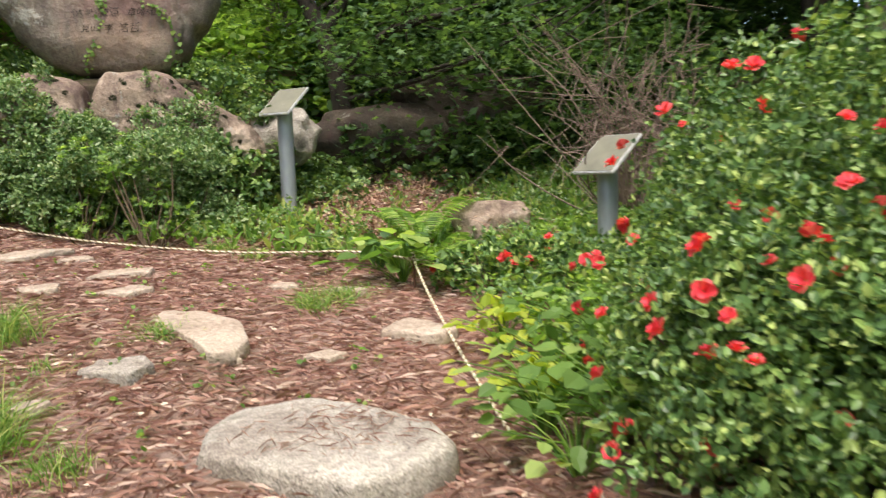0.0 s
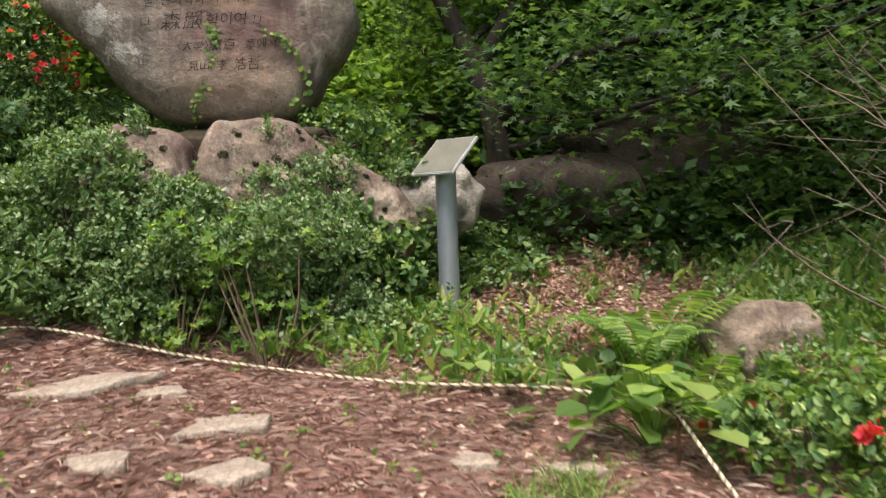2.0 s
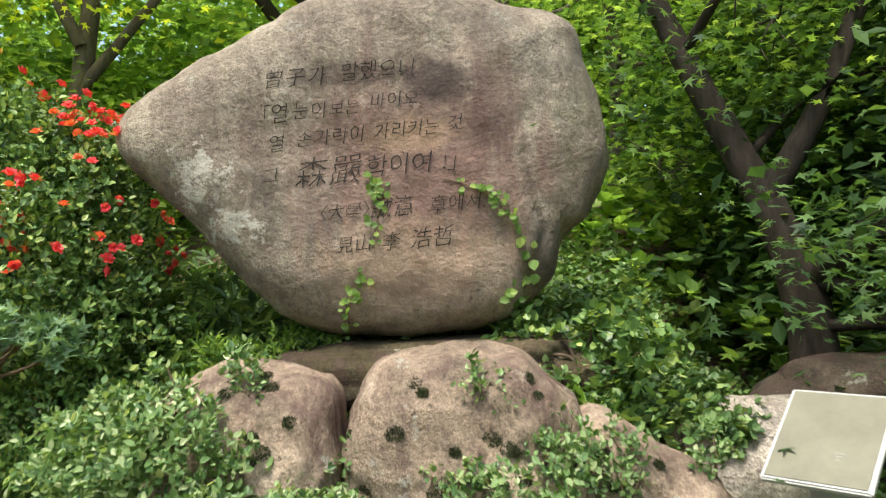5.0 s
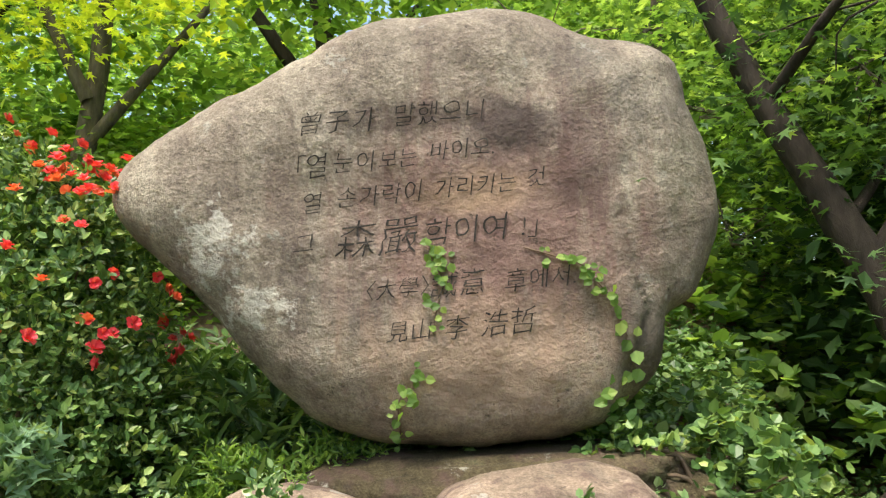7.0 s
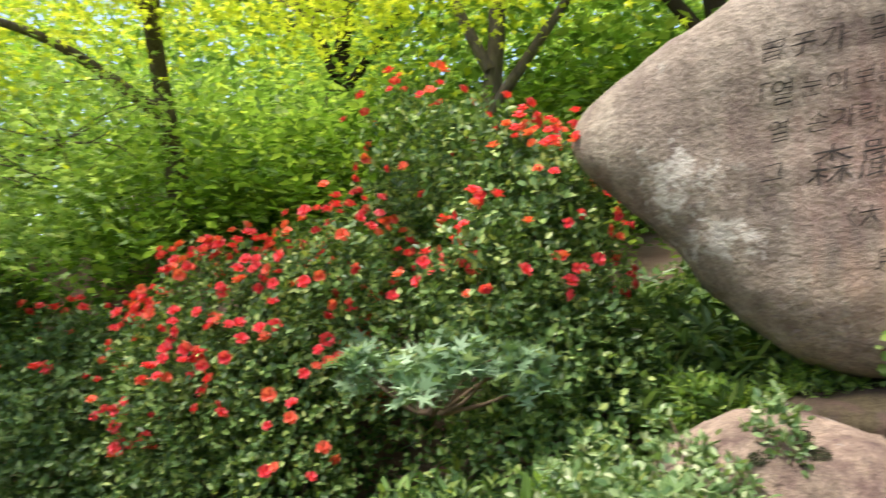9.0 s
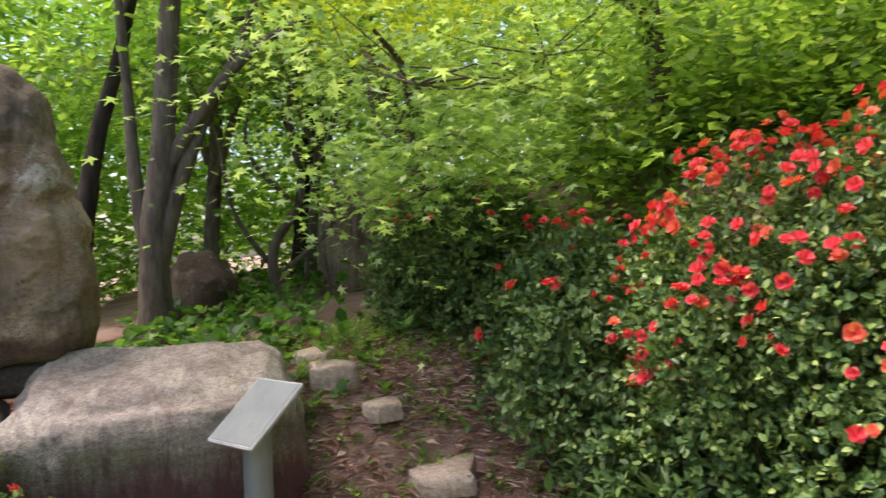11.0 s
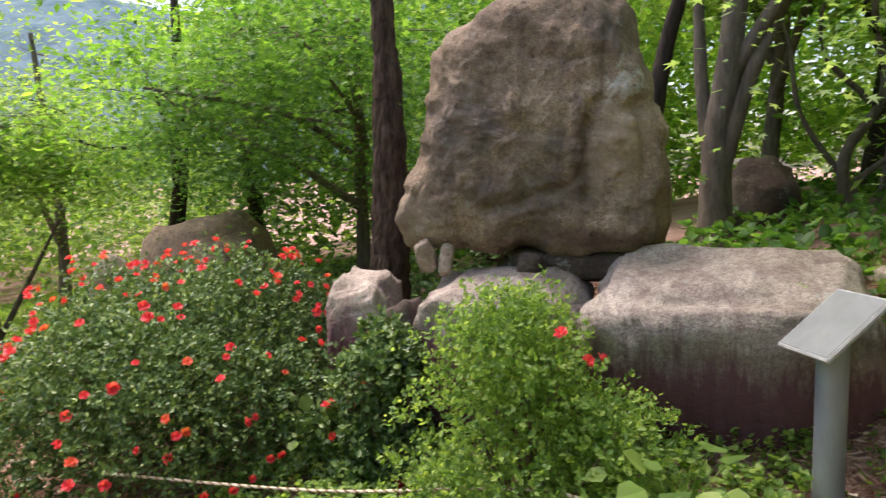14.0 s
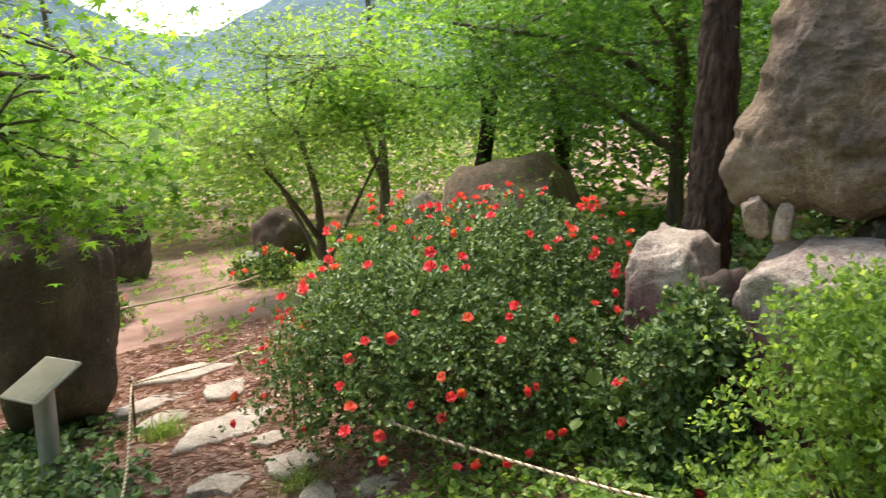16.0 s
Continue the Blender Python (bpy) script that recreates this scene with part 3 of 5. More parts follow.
# ---- stepping stones ----
def slab_mesh(name, size, thick, mat, seed, corners=9, rag=0.16, outline=None):
    """A flat stone: an uneven many-cornered outline, worn rim, rough top."""
    rng = np.random.default_rng(int(seed * 10) % 9973 + 11)
    m = corners * 5
    a0 = np.sort(rng.uniform(0, 2 * np.pi, corners) * 0.25 + np.arange(corners) * 2 * np.pi / corners)
    r0 = 1 + rng.normal(0, rag, corners)
    th = np.arange(m) * 2 * np.pi / m
    px = np.interp(th, np.append(a0, a0[0] + 2 * np.pi), np.append(r0 * np.cos(a0), r0[0] * np.cos(a0[0])), period=2 * np.pi)
    py = np.interp(th, np.append(a0, a0[0] + 2 * np.pi), np.append(r0 * np.sin(a0), r0[0] * np.sin(a0[0])), period=2 * np.pi)
    if outline is not None:
        o = np.asarray(outline, float)
        ang = np.arctan2(o[:, 1], o[:, 0])
        k = np.argsort(ang)
        px, py = (np.interp(th, np.mod(ang[k], 2 * np.pi), o[k, c], period=2 * np.pi) * 2 / size[c] for c in (0, 1))
    rings = [(1.0, -0.7), (1.03, 0.0), (1.0, 0.75), (0.97, 0.93), (0.92, 1.0), (0.7, 1.03), (0.45, 1.05), (0.2, 1.06), (0.01, 1.06)]
    vs = []
    for k, h in rings:
        for x, y in zip(px, py):
            q = Vector((x * k * size[0] / 2, y * k * size[1] / 2, h * thick))
            n1 = noise.fractal(q * 9 + Vector((seed, 0, 0)), 1.0, 2.0, 3)
            n2 = noise.fractal(q * 3 + Vector((0, seed, 0)), 1.0, 2.0, 2)
            vs.append((q.x * (1 + 0.05 * n2), q.y * (1 + 0.05 * n1), q.z + (0.006 * n1 + 0.01 * n2) * min(1.0, thick / 0.05)))
    fs = [(r * m + i, r * m + (i + 1) % m, (r + 1) * m + (i + 1) % m, (r + 1) * m + i) for r in range(len(rings) - 1) for i in range(m)]
    return mesh_from(name, vs, fs, mat, True)


def flat_stone(size, at, turn, mat, seed, label, thick=0.035, group="stepping stones", tilt=(0, 0), name="stepping_stone", outline=None):
    x, y = at
    ob = new(name, slab_mesh(name, size, thick, mat, seed, outline=outline))
    slope = math.degrees(math.atan((gz(x, y + 0.2) - gz(x, y - 0.2)) / 0.4))
    ob.matrix_world = Matrix.Translation((x, y, gz(x, y))) @ pose(0, 0, 0, slope * 0.9 + tilt[0], tilt[1], 0) @ pose(0, 0, 0, 0, 0, turn)
    return tagged(ob, label, "stepping stone", group)


flat_stone((0.86, 0.66), (-0.39, 2.42), 0, M_STONE_PALE, 9.4, "large pale rectangular stone slab step strewn with needles", 0.1, "", (0, 0), "stone_step",
           [(-0.43, -0.1), (-0.46, 0.08), (-0.43, 0.27), (-0.28, 0.33), (-0.11, 0.34), (0.12, 0.23), (0.33, 0.09), (0.41, -0.08), (0.28, -0.24), (0.12, -0.33), (-0.1, -0.25), (-0.32, -0.16)])
_rng = np.random.default_rng(31)
_p = np.stack([_rng.normal(0.02, 0.18, 260), _rng.normal(0.0, 0.14, 260)], -1)
_p = _p[np.hypot(_p[:, 0] / 0.36, _p[:, 1] / 0.2) < 1]
_v, _f = leaves(np.column_stack([_p, np.full(len(_p), 0.112)]), np.stack([_rng.normal(size=len(_p)), _rng.normal(size=len(_p)), np.zeros(len(_p))], -1), np.tile([0, 0, 1.0], (len(_p), 1)), 0.07 * _rng.uniform(0.5, 1.4, len(_p)), (LEAF_FAR[0] * np.array([1, 0.035, 1]), LEAF_FAR[1]))
_needles = new("needle_litter", mesh_from("needle_litter", _v, _f, L_NEEDLE))
_needles.matrix_world = next(o for o in scene.objects if o.name == "stone_step").matrix_world.copy()
tagged(_needles, "fallen pine needles on the stone slab step", "litter", kind="stuff")
flat_stone((0.7, 0.7), (-1.14, 3.46), 0, M_STONE_FLAT, 1.0, "smooth buff kidney-shaped stepping stone", 0.05,
           outline=[(-0.38, 0.24), (-0.3, 0.33), (-0.08, 0.28), (0.15, 0.07), (0.24, -0.14), (0.22, -0.31), (0.1, -0.3), (-0.03, -0.11), (-0.22, 0.08)])
flat_stone((0.34, 0.2), (-1.33, 2.98), -8, M_STONE_PALE, 2.0, "small white flat stone", 0.05)
flat_stone((0.36, 0.28), (-0.14, 3.68), 0, M_STONE_FLAT, 3.0, "rough buff stone beside the rope", 0.06)
for _x, _y, _a, _b, _t in ((-1.95, 4.45, 0.42, 0.2, 20), (-2.75, 4.7, 0.6, 0.28, 30), (-2.25, 4.1, 0.25, 0.16, 5), (-1.75, 4.1, 0.28, 0.18, 15), (-2.35, 4.75, 0.25, 0.12, 12), (-2.5, 3.7, 0.3, 0.2, 12),
                           (-0.95, 4.35, 0.2, 0.12, 0), (-0.6, 4.4, 0.22, 0.1, 0), (-1.5, 2.6, 0.16, 0.1, 20), (-0.95, 3.2, 0.14, 0.08, 0), (-0.55, 3.3, 0.18, 0.1, 0)):
    flat_stone((_a, _b), (_x, _y), _t, M_STONE_FLAT, _x * 2 + _y * 7, "low buff stone set flush in the soil", 0.03)
for _x, _y, _a, _b, _t in ((-5.05, -1.25, 0.95, 0.55, 35), (-5.15, -0.72, 0.27, 0.22, 10), (-4.9, -2.3, 0.7, 0.3, 20), (-5.4, -2.1, 0.6, 0.35, 60), (-4.65, -0.3, 0.32, 0.26, 0), (-5.05, -0.25, 0.42, 0.3, 40),
                           (-4.95, 0.25, 0.3, 0.2, 70), (-4.6, 0.5, 0.28, 0.25, 10), (-5.2, 0.42, 0.25, 0.2, 10), (-5.5, -3.0, 0.9, 0.5, 10), (-4.35, 0.0, 0.25, 0.18, 10), (-4.85, -1.8, 0.5, 0.25, 30)):
    flat_stone((_a, _b), (_x, _y), _t, M_STONE_PALE, _x + _y * 3 + 30, "pale irregular paving stone in the path", 0.03, "paving stones")
for _x, _y, _a, _b, _h in ((-6.05, 4.75, 0.4, 0.45, 0.07), (-5.7, 4.68, 0.36, 0.42, 0.08), (-6.6, 4.6, 0.4, 0.5, 0.06), (-6.9, 4.3, 0.3, 0.2, 0.06), (-7.15, 4.05, 0.4, 0.3, 0.08), (-7.5, 3.95, 0.35, 0.25, 0.07)):
    flat_stone((_a, _b), (_x, _y), 15, M_STONE_FLAT, _x + _y + 40, "rough stone step beside the azaleas", _h, "rough steps")


# ---- signs ----
def sign(at, top, turn, board_mat, label, board=(0.3, 0.36), slant=38):
    x, y = at
    z = gz(x, y)
    h = top - z
    root = thing("sign_post", (x, y, z), label, "sign", "information signs", turn)
    ang = np.arange(24) * 2 * np.pi / 24
    v, f = tube([(0, 0, -0.12), (0, 0, 0.3), (0, 0, h - 0.04), (0, 0.0, h + 0.02)], [0.062] * 4, 24)
    part("post", mesh_from("post", v, f, M_PIPE, True), root, "galvanised round steel pipe")
    bm = bmesh.new()
    bmesh.ops.create_cube(bm, size=1.0)
    bmesh.ops.scale(bm, vec=(board[0], board[1], 0.022), verts=bm.verts)
    bmesh.ops.bevel(bm, geom=bm.edges[:], offset=0.005, segments=2, affect="EDGES")
    slab = part("board", mesh_of("board", bm, M_BOARD_EDGE, False), root, "slanted panel with a pale metal edge", pose(0, 0.0, h + 0.06, slant, 0, 0))
    bm = bmesh.new()
    bmesh.ops.create_cube(bm, size=1.0)
    bmesh.ops.scale(bm, vec=(board[0] - 0.022, board[1] - 0.022, 0.004), verts=bm.verts)
    bmesh.ops.bevel(bm, geom=bm.edges[:], offset=0.001, segments=1, affect="EDGES")
    part("face", mesh_of("face", bm, board_mat, False), slab, "faded blank-looking plate", pose(0, 0, 0.012))
    bm = bmesh.new()
    for k in range(3):
        g = bmesh.ops.create_cube(bm, size=1.0)["verts"]
        bmesh.ops.scale(bm, vec=(0.028 - 0.008 * k, 0.006, 0.001), verts=g)
        bmesh.ops.translate(bm, vec=(0.045, -0.06 - 0.011 * k, 0.0145), verts=g)
    part("print", mesh_of("print", bm, M_INK, False), slab, "small faded unreadable print")
    return root


sign((-1.26, 6.13), 2.13, -27, M_BOARD, "slanted beige sign panel on a grey post in the bed")
sign((0.98, 4.5), 1.6, -50, M_BOARD, "slanted beige sign panel half hidden by azaleas")
sign((-6.2, 3.68), 1.98, 40, M_BOARD_GREY, "slanted grey steel sign panel beside a boulder")
sign((-4.03, -1.4), 1.12, 118, M_BOARD, "slanted pale sign panel before a dark boulder", slant=24)
sign((-8.05, -7.7), 0.42, 110, M_BOARD, "small pale sign panel beside the far path")
# ---- plants ----
def flower_mesh(name, mat, seed, size=0.03):
    """A full azalea bloom: an outer and an inner whorl of broad wavy petals."""
    rng = np.random.default_rng(seed)
    vs, fs = [], []
    for whorl, (reach, lift) in enumerate(((1.0, 0.0), (0.7, 0.3))):
        for k in range(5):
            a = (k + 0.5 * whorl) * 2 * math.pi / 5 + rng.normal(0, 0.12)
            c, s = math.cos(a), math.sin(a)
            prof = [(0.1, 0.08, 0.0), (0.5, 0.5, 0.42), (0.92, 0.52, 0.6), (1.15, 0.12, 0.42), (1.12, -0.2, 0.46), (0.9, -0.5, 0.52), (0.5, -0.5, 0.4), (0.1, -0.08, 0.0), (0.7, 0.0, 0.26)]
            n0 = len(vs)
            for u, w, h in prof:
                h += rng.normal(0, 0.09) + lift * (0.6 + u)
                vs.append((reach * (u * c - w * s) * size, reach * (u * s + w * c) * size, h * size))
            for i in range(8):
                fs.append((n0 + 8, n0 + i, n0 + (i + 1) % 8))
    return mesh_from(name, vs, fs, mat, True)


FLOWERS = [flower_mesh("flower", L_PETAL, k) for k in range(3)] + [flower_mesh("flower_coral", L_PETAL_ORANGE, 5)]


def bush_points(rng, n, lobes, inner=0.6):
    """Points in the outer shells of the lobes of an uneven bush, with outward ways."""
    k = rng.choice(len(lobes), n, p=lobes[:, 3] ** 2 / np.sum(lobes[:, 3] ** 2))
    d = unit(rng.normal(size=(n, 3)) + np.array([0, 0, 0.35]))
    r = lobes[k, 3] * (inner + (1.05 - inner) * rng.uniform(0, 1, n) ** 0.5) * (1 + 0.13 * rng.normal(size=n))
    p = lobes[k, :3] + d * r[:, None]
    return p, d


def bush_lobes(rng, radii, count, sink):
    """The lobes of a bush: (x, y, z, radius) inside an ellipsoid, uneven in size."""
    d = unit(rng.normal(size=(count, 3)))
    d[:, 2] = np.abs(d[:, 2]) * 1.15 - 0.3
    rad = np.min(radii) * rng.uniform(0.3, 0.52, count)
    c = unit(d) * np.maximum(np.asarray(radii)[None] - rad[:, None] * 0.8, 0.02) * rng.uniform(0.82, 1.06, (count, 1))
    c[:, 2] += radii[2] * sink
    core = np.array([[0, 0, radii[2] * sink, np.min(radii) * 0.72]])
    return np.vstack([core, np.column_stack([c, rad])])


def bush(at, radii, leaf, label, n=2200, per=7, size=0.035, shape=LEAF_OVAL, flowers=0, seed=0, name="azalea_bush", category="azalea", group="", sink=0.3,
         flower_side=None, flower_low=0.0, coral=0.0, twigs=14, flower_scale=1.0, up=0.5, lobe_count=16):
    rng = np.random.default_rng(seed + 100)
    x, y = at[:2]
    z = gz(x, y) if len(at) == 2 else at[2]
    root = thing(name, (x, y, z), label, category, group)
    lobes = bush_lobes(rng, radii, lobe_count, sink)
    p, d = bush_points(rng, n, lobes)
    keep = p[:, 2] > 0.0
    p, d = p[keep], d[keep]
    v, f = rosettes(rng, p, d + np.array([0, 0, up]) + 0.25 * rng.normal(size=p.shape), per, size, shape)
    part("foliage", mesh_from("foliage", v, f, leaf), root)
    for k in range(twigs):
        e = p[rng.integers(len(p))] * 0.93
        s = np.array([e[0] * 0.12, e[1] * 0.12, -0.05])
        mid = 0.5 * (s + e) + rng.normal(0, 0.05, 3) * np.linalg.norm(radii)
        v, f = tube(curve_pts([s, mid, e], 8), np.linspace(0.011, 0.003, 8), 5)
        part("stem", mesh_from("stem", v, f, M_TWIG, True), root)
    if flowers:
        q, dd = bush_points(rng, flowers * 14, lobes, 0.97)
        depth = np.min(np.linalg.norm(q[:, None] - lobes[None, :, :3], axis=2) / lobes[None, :, 3], axis=1)
        out = unit(q - np.array([0, 0, radii[2] * sink * 0.6]))
        ok = (q[:, 2] > radii[2] * flower_low) & (depth > 0.93)
        if flower_side is not None:
            ok &= (out @ unit(np.asarray(flower_side, float))) > rng.uniform(0.0, 0.5, len(out))
        q, dd = q[ok], dd[ok]
        if len(q) < 4:
            return root
        cl = q[rng.integers(len(q), size=max(4, flowers // 6))]
        near = np.argsort(np.min(np.linalg.norm(q[:, None] - cl[None], axis=2), axis=1))[:int(flowers * 1.6)]
        pick = rng.choice(near, min(flowers, len(near)), replace=False)
        for i in pick:
            me = FLOWERS[3] if rng.uniform() < coral else FLOWERS[rng.integers(3)]
            turn = Vector(unit(dd[i] + 0.4 * rng.normal(size=3) + np.array([0, 0, 0.3]))).to_track_quat("Z", "Y")
            s = rng.uniform(0.75, 1.25) * flower_scale
            part("flower", me, root, "", Matrix.LocRotScale(q[i] * 1.03, turn, (s, s, s)))
    return root


def cover(name, region, n, leaf, label, shape=LEAF_OVAL, size=0.045, per=5, height=(0.02, 0.18), seed=0, spread=1.1, density=None):
    """Low ground plants strewn over a stretch of the plan."""
    rng = np.random.default_rng(seed + 900)
    x0, y0, x1, y1 = region
    x, y = rng.uniform(x0, x1, n), rng.uniform(y0, y1, n)
    keep = np.ones(n, bool) if density is None else rng.uniform(size=n) < density(x, y)
    x, y = x[keep], y[keep]
    z = ground_z(x, y) + rng.uniform(height[0], height[1], len(x))
    ax = np.stack([rng.normal(0, 0.35, len(x)), rng.normal(0, 0.35, len(x)), np.ones(len(x))], -1)
    v, f = rosettes(rng, np.stack([x, y, z], -1), ax, per, size, shape, spread)
    ob = new(name, mesh_from(name, v, f, leaf))
    return tagged(ob, label, "plants", kind="stuff")


def tuft(at, n, h, seed, label="tuft of fine bright green grass", mat=None, wide=0.1):
    rng = np.random.default_rng(seed)
    x, y = at
    base = np.stack([rng.normal(0, wide * 0.6, n), rng.normal(0, wide * 0.6, n), np.zeros(n)], -1)
    base[:, 2] = ground_z(x + base[:, 0], y + base[:, 1]) - gz(x, y) - 0.01
    out = np.stack([rng.normal(0, 0.5, n), rng.normal(0, 0.5, n), np.ones(n)], -1)
    out = unit(out)
    hh = h * rng.uniform(0.5, 1.2, n)
    w = 0.0025
    side = unit(np.cross(out, rng.normal(size=(n, 3)))) * w
    m1 = base + out * (hh * 0.55)[:, None]
    tip = base + out * hh[:, None] + np.stack([out[:, 0], out[:, 1], -0.35 * np.hypot(out[:, 0], out[:, 1])], -1) * (hh * 0.7)[:, None]
    v = np.stack([base - side, base + side, m1 + side * 0.8, tip, m1 - side * 0.8], 1).reshape(-1, 3)
    f = (np.array([[0, 1, 2], [0, 2, 4], [4, 2, 3]])[None] + (np.arange(n) * 5)[:, None, None]).reshape(-1, 3)
    ob = new("grass_tuft", mesh_from("grass_tuft", v, f, mat or L_GRASS))
    ob.location = (x, y, gz(x, y))
    return tagged(ob, label, "grass", kind="stuff")


def tree(at, path, radius, crowns, leaf, label, bark=None, shape=LEAF_FAR, size=0.09, n=3500, seed=0, limbs=(), name="maple_tree", category="tree", flat=0.35, z0=None, group="maples"):
    """A tree: trunk along a path (from its foot), limbs, and a crown of layered sprays. crowns: (x, y, z, reach, height)."""
    rng = np.random.default_rng(seed + 300)
    x, y = at
    z = gz(x, y) if z0 is None else z0
    root = thing(name, (x, y, z), label, category, group)
    p = curve_pts([(0, 0, -0.15)] + [tuple(q) for q in path], 26)
    v, f = tube(p, np.interp(np.linspace(0, 1, 26), [0, 0.04, 0.15, 1], [radius * 1.6, radius * 1.2, radius, radius * 0.35]), 12, 0.05, seed)
    if bark is M_BARK_PINE:
        fine = curve_pts(p, 260)
        v, f = tube(fine, np.interp(np.linspace(0, 1, 260), [0, 0.04, 0.15, 1], [radius * 1.6, radius * 1.2, radius, radius * 0.35]), 40)
        ax = np.repeat(fine, 40, 0)
        for i in range(len(v)):
            q = Vector(v[i])
            cell = noise.voronoi(Vector((q.x * 17, q.y * 17, q.z * 6)))[0]
            v[i] = ax[i] + (v[i] - ax[i]) * (0.9 + 0.3 * min(0.5, cell[1] - cell[0]) + 0.04 * noise.noise(q * 30))
    part("trunk", mesh_from("trunk", v, f, bark or M_BARK, bark is not M_BARK_PINE), root)
    for k, lp in enumerate(limbs):
        q = curve_pts(lp, 14)
        v, f = tube(q, np.linspace(radius * 0.6, radius * 0.15, 14), 8, 0.04, seed + k)
        part("limb", mesh_from("limb", v, f, bark or M_BARK, True), root)
    pts, tw = [], []
    for cx, cy, cz, reach, high in crowns:
        c = np.array([cx, cy, cz])
        k = max(6, int(n / len(crowns) / 45))
        d = unit(rng.normal(size=(k, 3))) * (rng.uniform(0.25, 1, (k, 1)) ** 0.5)
        s = c + d * np.array([reach, reach, high])
        start = p[np.argmin(np.linalg.norm(p - c, axis=1))]
        hub = c + rng.normal(0, 0.2, 3) * reach
        tw.append(tube(curve_pts([start, 0.5 * (start + hub) + rng.normal(0, 0.12, 3) * reach, hub], 8), np.linspace(radius * 0.25 + 0.004, 0.007, 8), 5))
        for e in s:
            if rng.uniform() < 0.22:
                mid = 0.5 * (hub + e) + rng.normal(0, 0.12, 3) * reach
                tw.append(tube(curve_pts([hub, mid, e], 6), np.linspace(0.008, 0.003, 6), 4))
        m = int(n / len(crowns) / k)
        r = reach * rng.uniform(0.18, 0.34, (k, 1, 1))
        o = rng.normal(size=(k, m, 3)) * r * np.array([1, 1, flat])
        q = s[:, None] + o
        q[..., 2] -= 0.25 * (o[..., 0] ** 2 + o[..., 1] ** 2) / (r[..., 0] + 0.01)
        pts.append(q.reshape(-1, 3))
    pts = np.concatenate(pts)
    way = np.stack([rng.normal(size=len(pts)), rng.normal(size=len(pts)), rng.normal(-0.3, 0.3, len(pts))], -1)
    up = np.stack([rng.normal(0, 0.35, len(pts)), rng.normal(0, 0.35, len(pts)), np.ones(len(pts))], -1)
    v, f = leaves(pts, way, up, size * rng.uniform(0.6, 1.25, len(pts)), shape)
    part("crown", mesh_from("crown", v, f, leaf), root)
    if tw:
        v, f = merged(tw)
        part("branchwork", mesh_from("branchwork", v, f, bark or M_BARK, True), root)["kind"] = "stuff"
    return root


# shrubs of the bed before the inscribed stone
bush((-3.2, 5.66), (0.68, 0.42, 0.86), L_BOX, "dense small-leaved evergreen shrub before the base boulders", 3400, 7, 0.032, seed=1, name="boxwood_bush", category="shrub", group="bed shrubs", lobe_count=22)
bush((-2.2, 5.66), (0.7, 0.4, 0.84), L_BOX, "low small-leaved evergreen shrub before the base boulders", 3600, 7, 0.03, seed=2, name="boxwood_bush", category="shrub", group="bed shrubs", lobe_count=22)
bush((-2.72, 5.5), (0.5, 0.32, 0.68), L_BOX, "small-leaved evergreen shrub in the middle of the bed", 2400, 7, 0.03, seed=52, name="boxwood_bush", category="shrub", group="bed shrubs", lobe_count=18)
bush((-4.0, 5.6), (0.5, 0.4, 0.6), L_AZALEA, "fresh green broad-leaved shrub at the edge of the bed", 700, 6, 0.06, LEAF_LONG, seed=3, name="green_shrub", category="shrub", group="bed shrubs")
bush((-1.72, 6.1), (0.34, 0.22, 0.42), L_AZALEA, "leafy creeper mound beside the base boulders", 500, 6, 0.045, LEAF_BROAD, seed=40, name="creeper_mound", category="creeper", group="creepers")
bush((-1.85, 6.75, gz(-1.85, 6.75)), (0.55, 0.35, 0.17), L_AZALEA_DARK, "leafy creeper mound behind the base boulders", 500, 6, 0.038, LEAF_BROAD, seed=41, name="creeper_mound", category="creeper", group="creepers")
bush((-2.05, 5.25), (0.36, 0.22, 0.7), L_FRESH, "maple seedling with light green star leaves before the shrub", 90, 3, 0.075, LEAF_MAPLE, seed=42, name="maple_seedling", category="plant", group="leafy plants", up=1.6, lobe_count=8)
bush((-2.55, 5.28), (0.32, 0.2, 0.6), L_FRESH, "maple seedling with light green star leaves before the shrub", 90, 3, 0.075, LEAF_MAPLE, seed=43, name="maple_seedling", category="plant", group="leafy plants", up=1.6, lobe_count=8)
bush((-1.98, 5.98, 1.75), (0.3, 0.2, 0.36), L_BOX, "leafy creeper climbing over the base boulder", 420, 5, 0.03, LEAF_OVAL, seed=44, name="creeper_mound", category="creeper", group="creepers")
bush((-3.25, 6.35), (0.5, 0.25, 0.22), L_FRESH, "low bright green plants behind the base boulders", 700, 5, 0.035, LEAF_LONG, seed=45, name="creeper_mound", category="creeper", group="creepers")
bush((-2.05, 6.62, 2.38), (0.4, 0.2, 0.14), L_AZALEA, "creeper leaves under the inscribed boulder", 130, 5, 0.04, LEAF_BROAD, seed=46, name="creeper_mound", category="creeper", group="creepers")
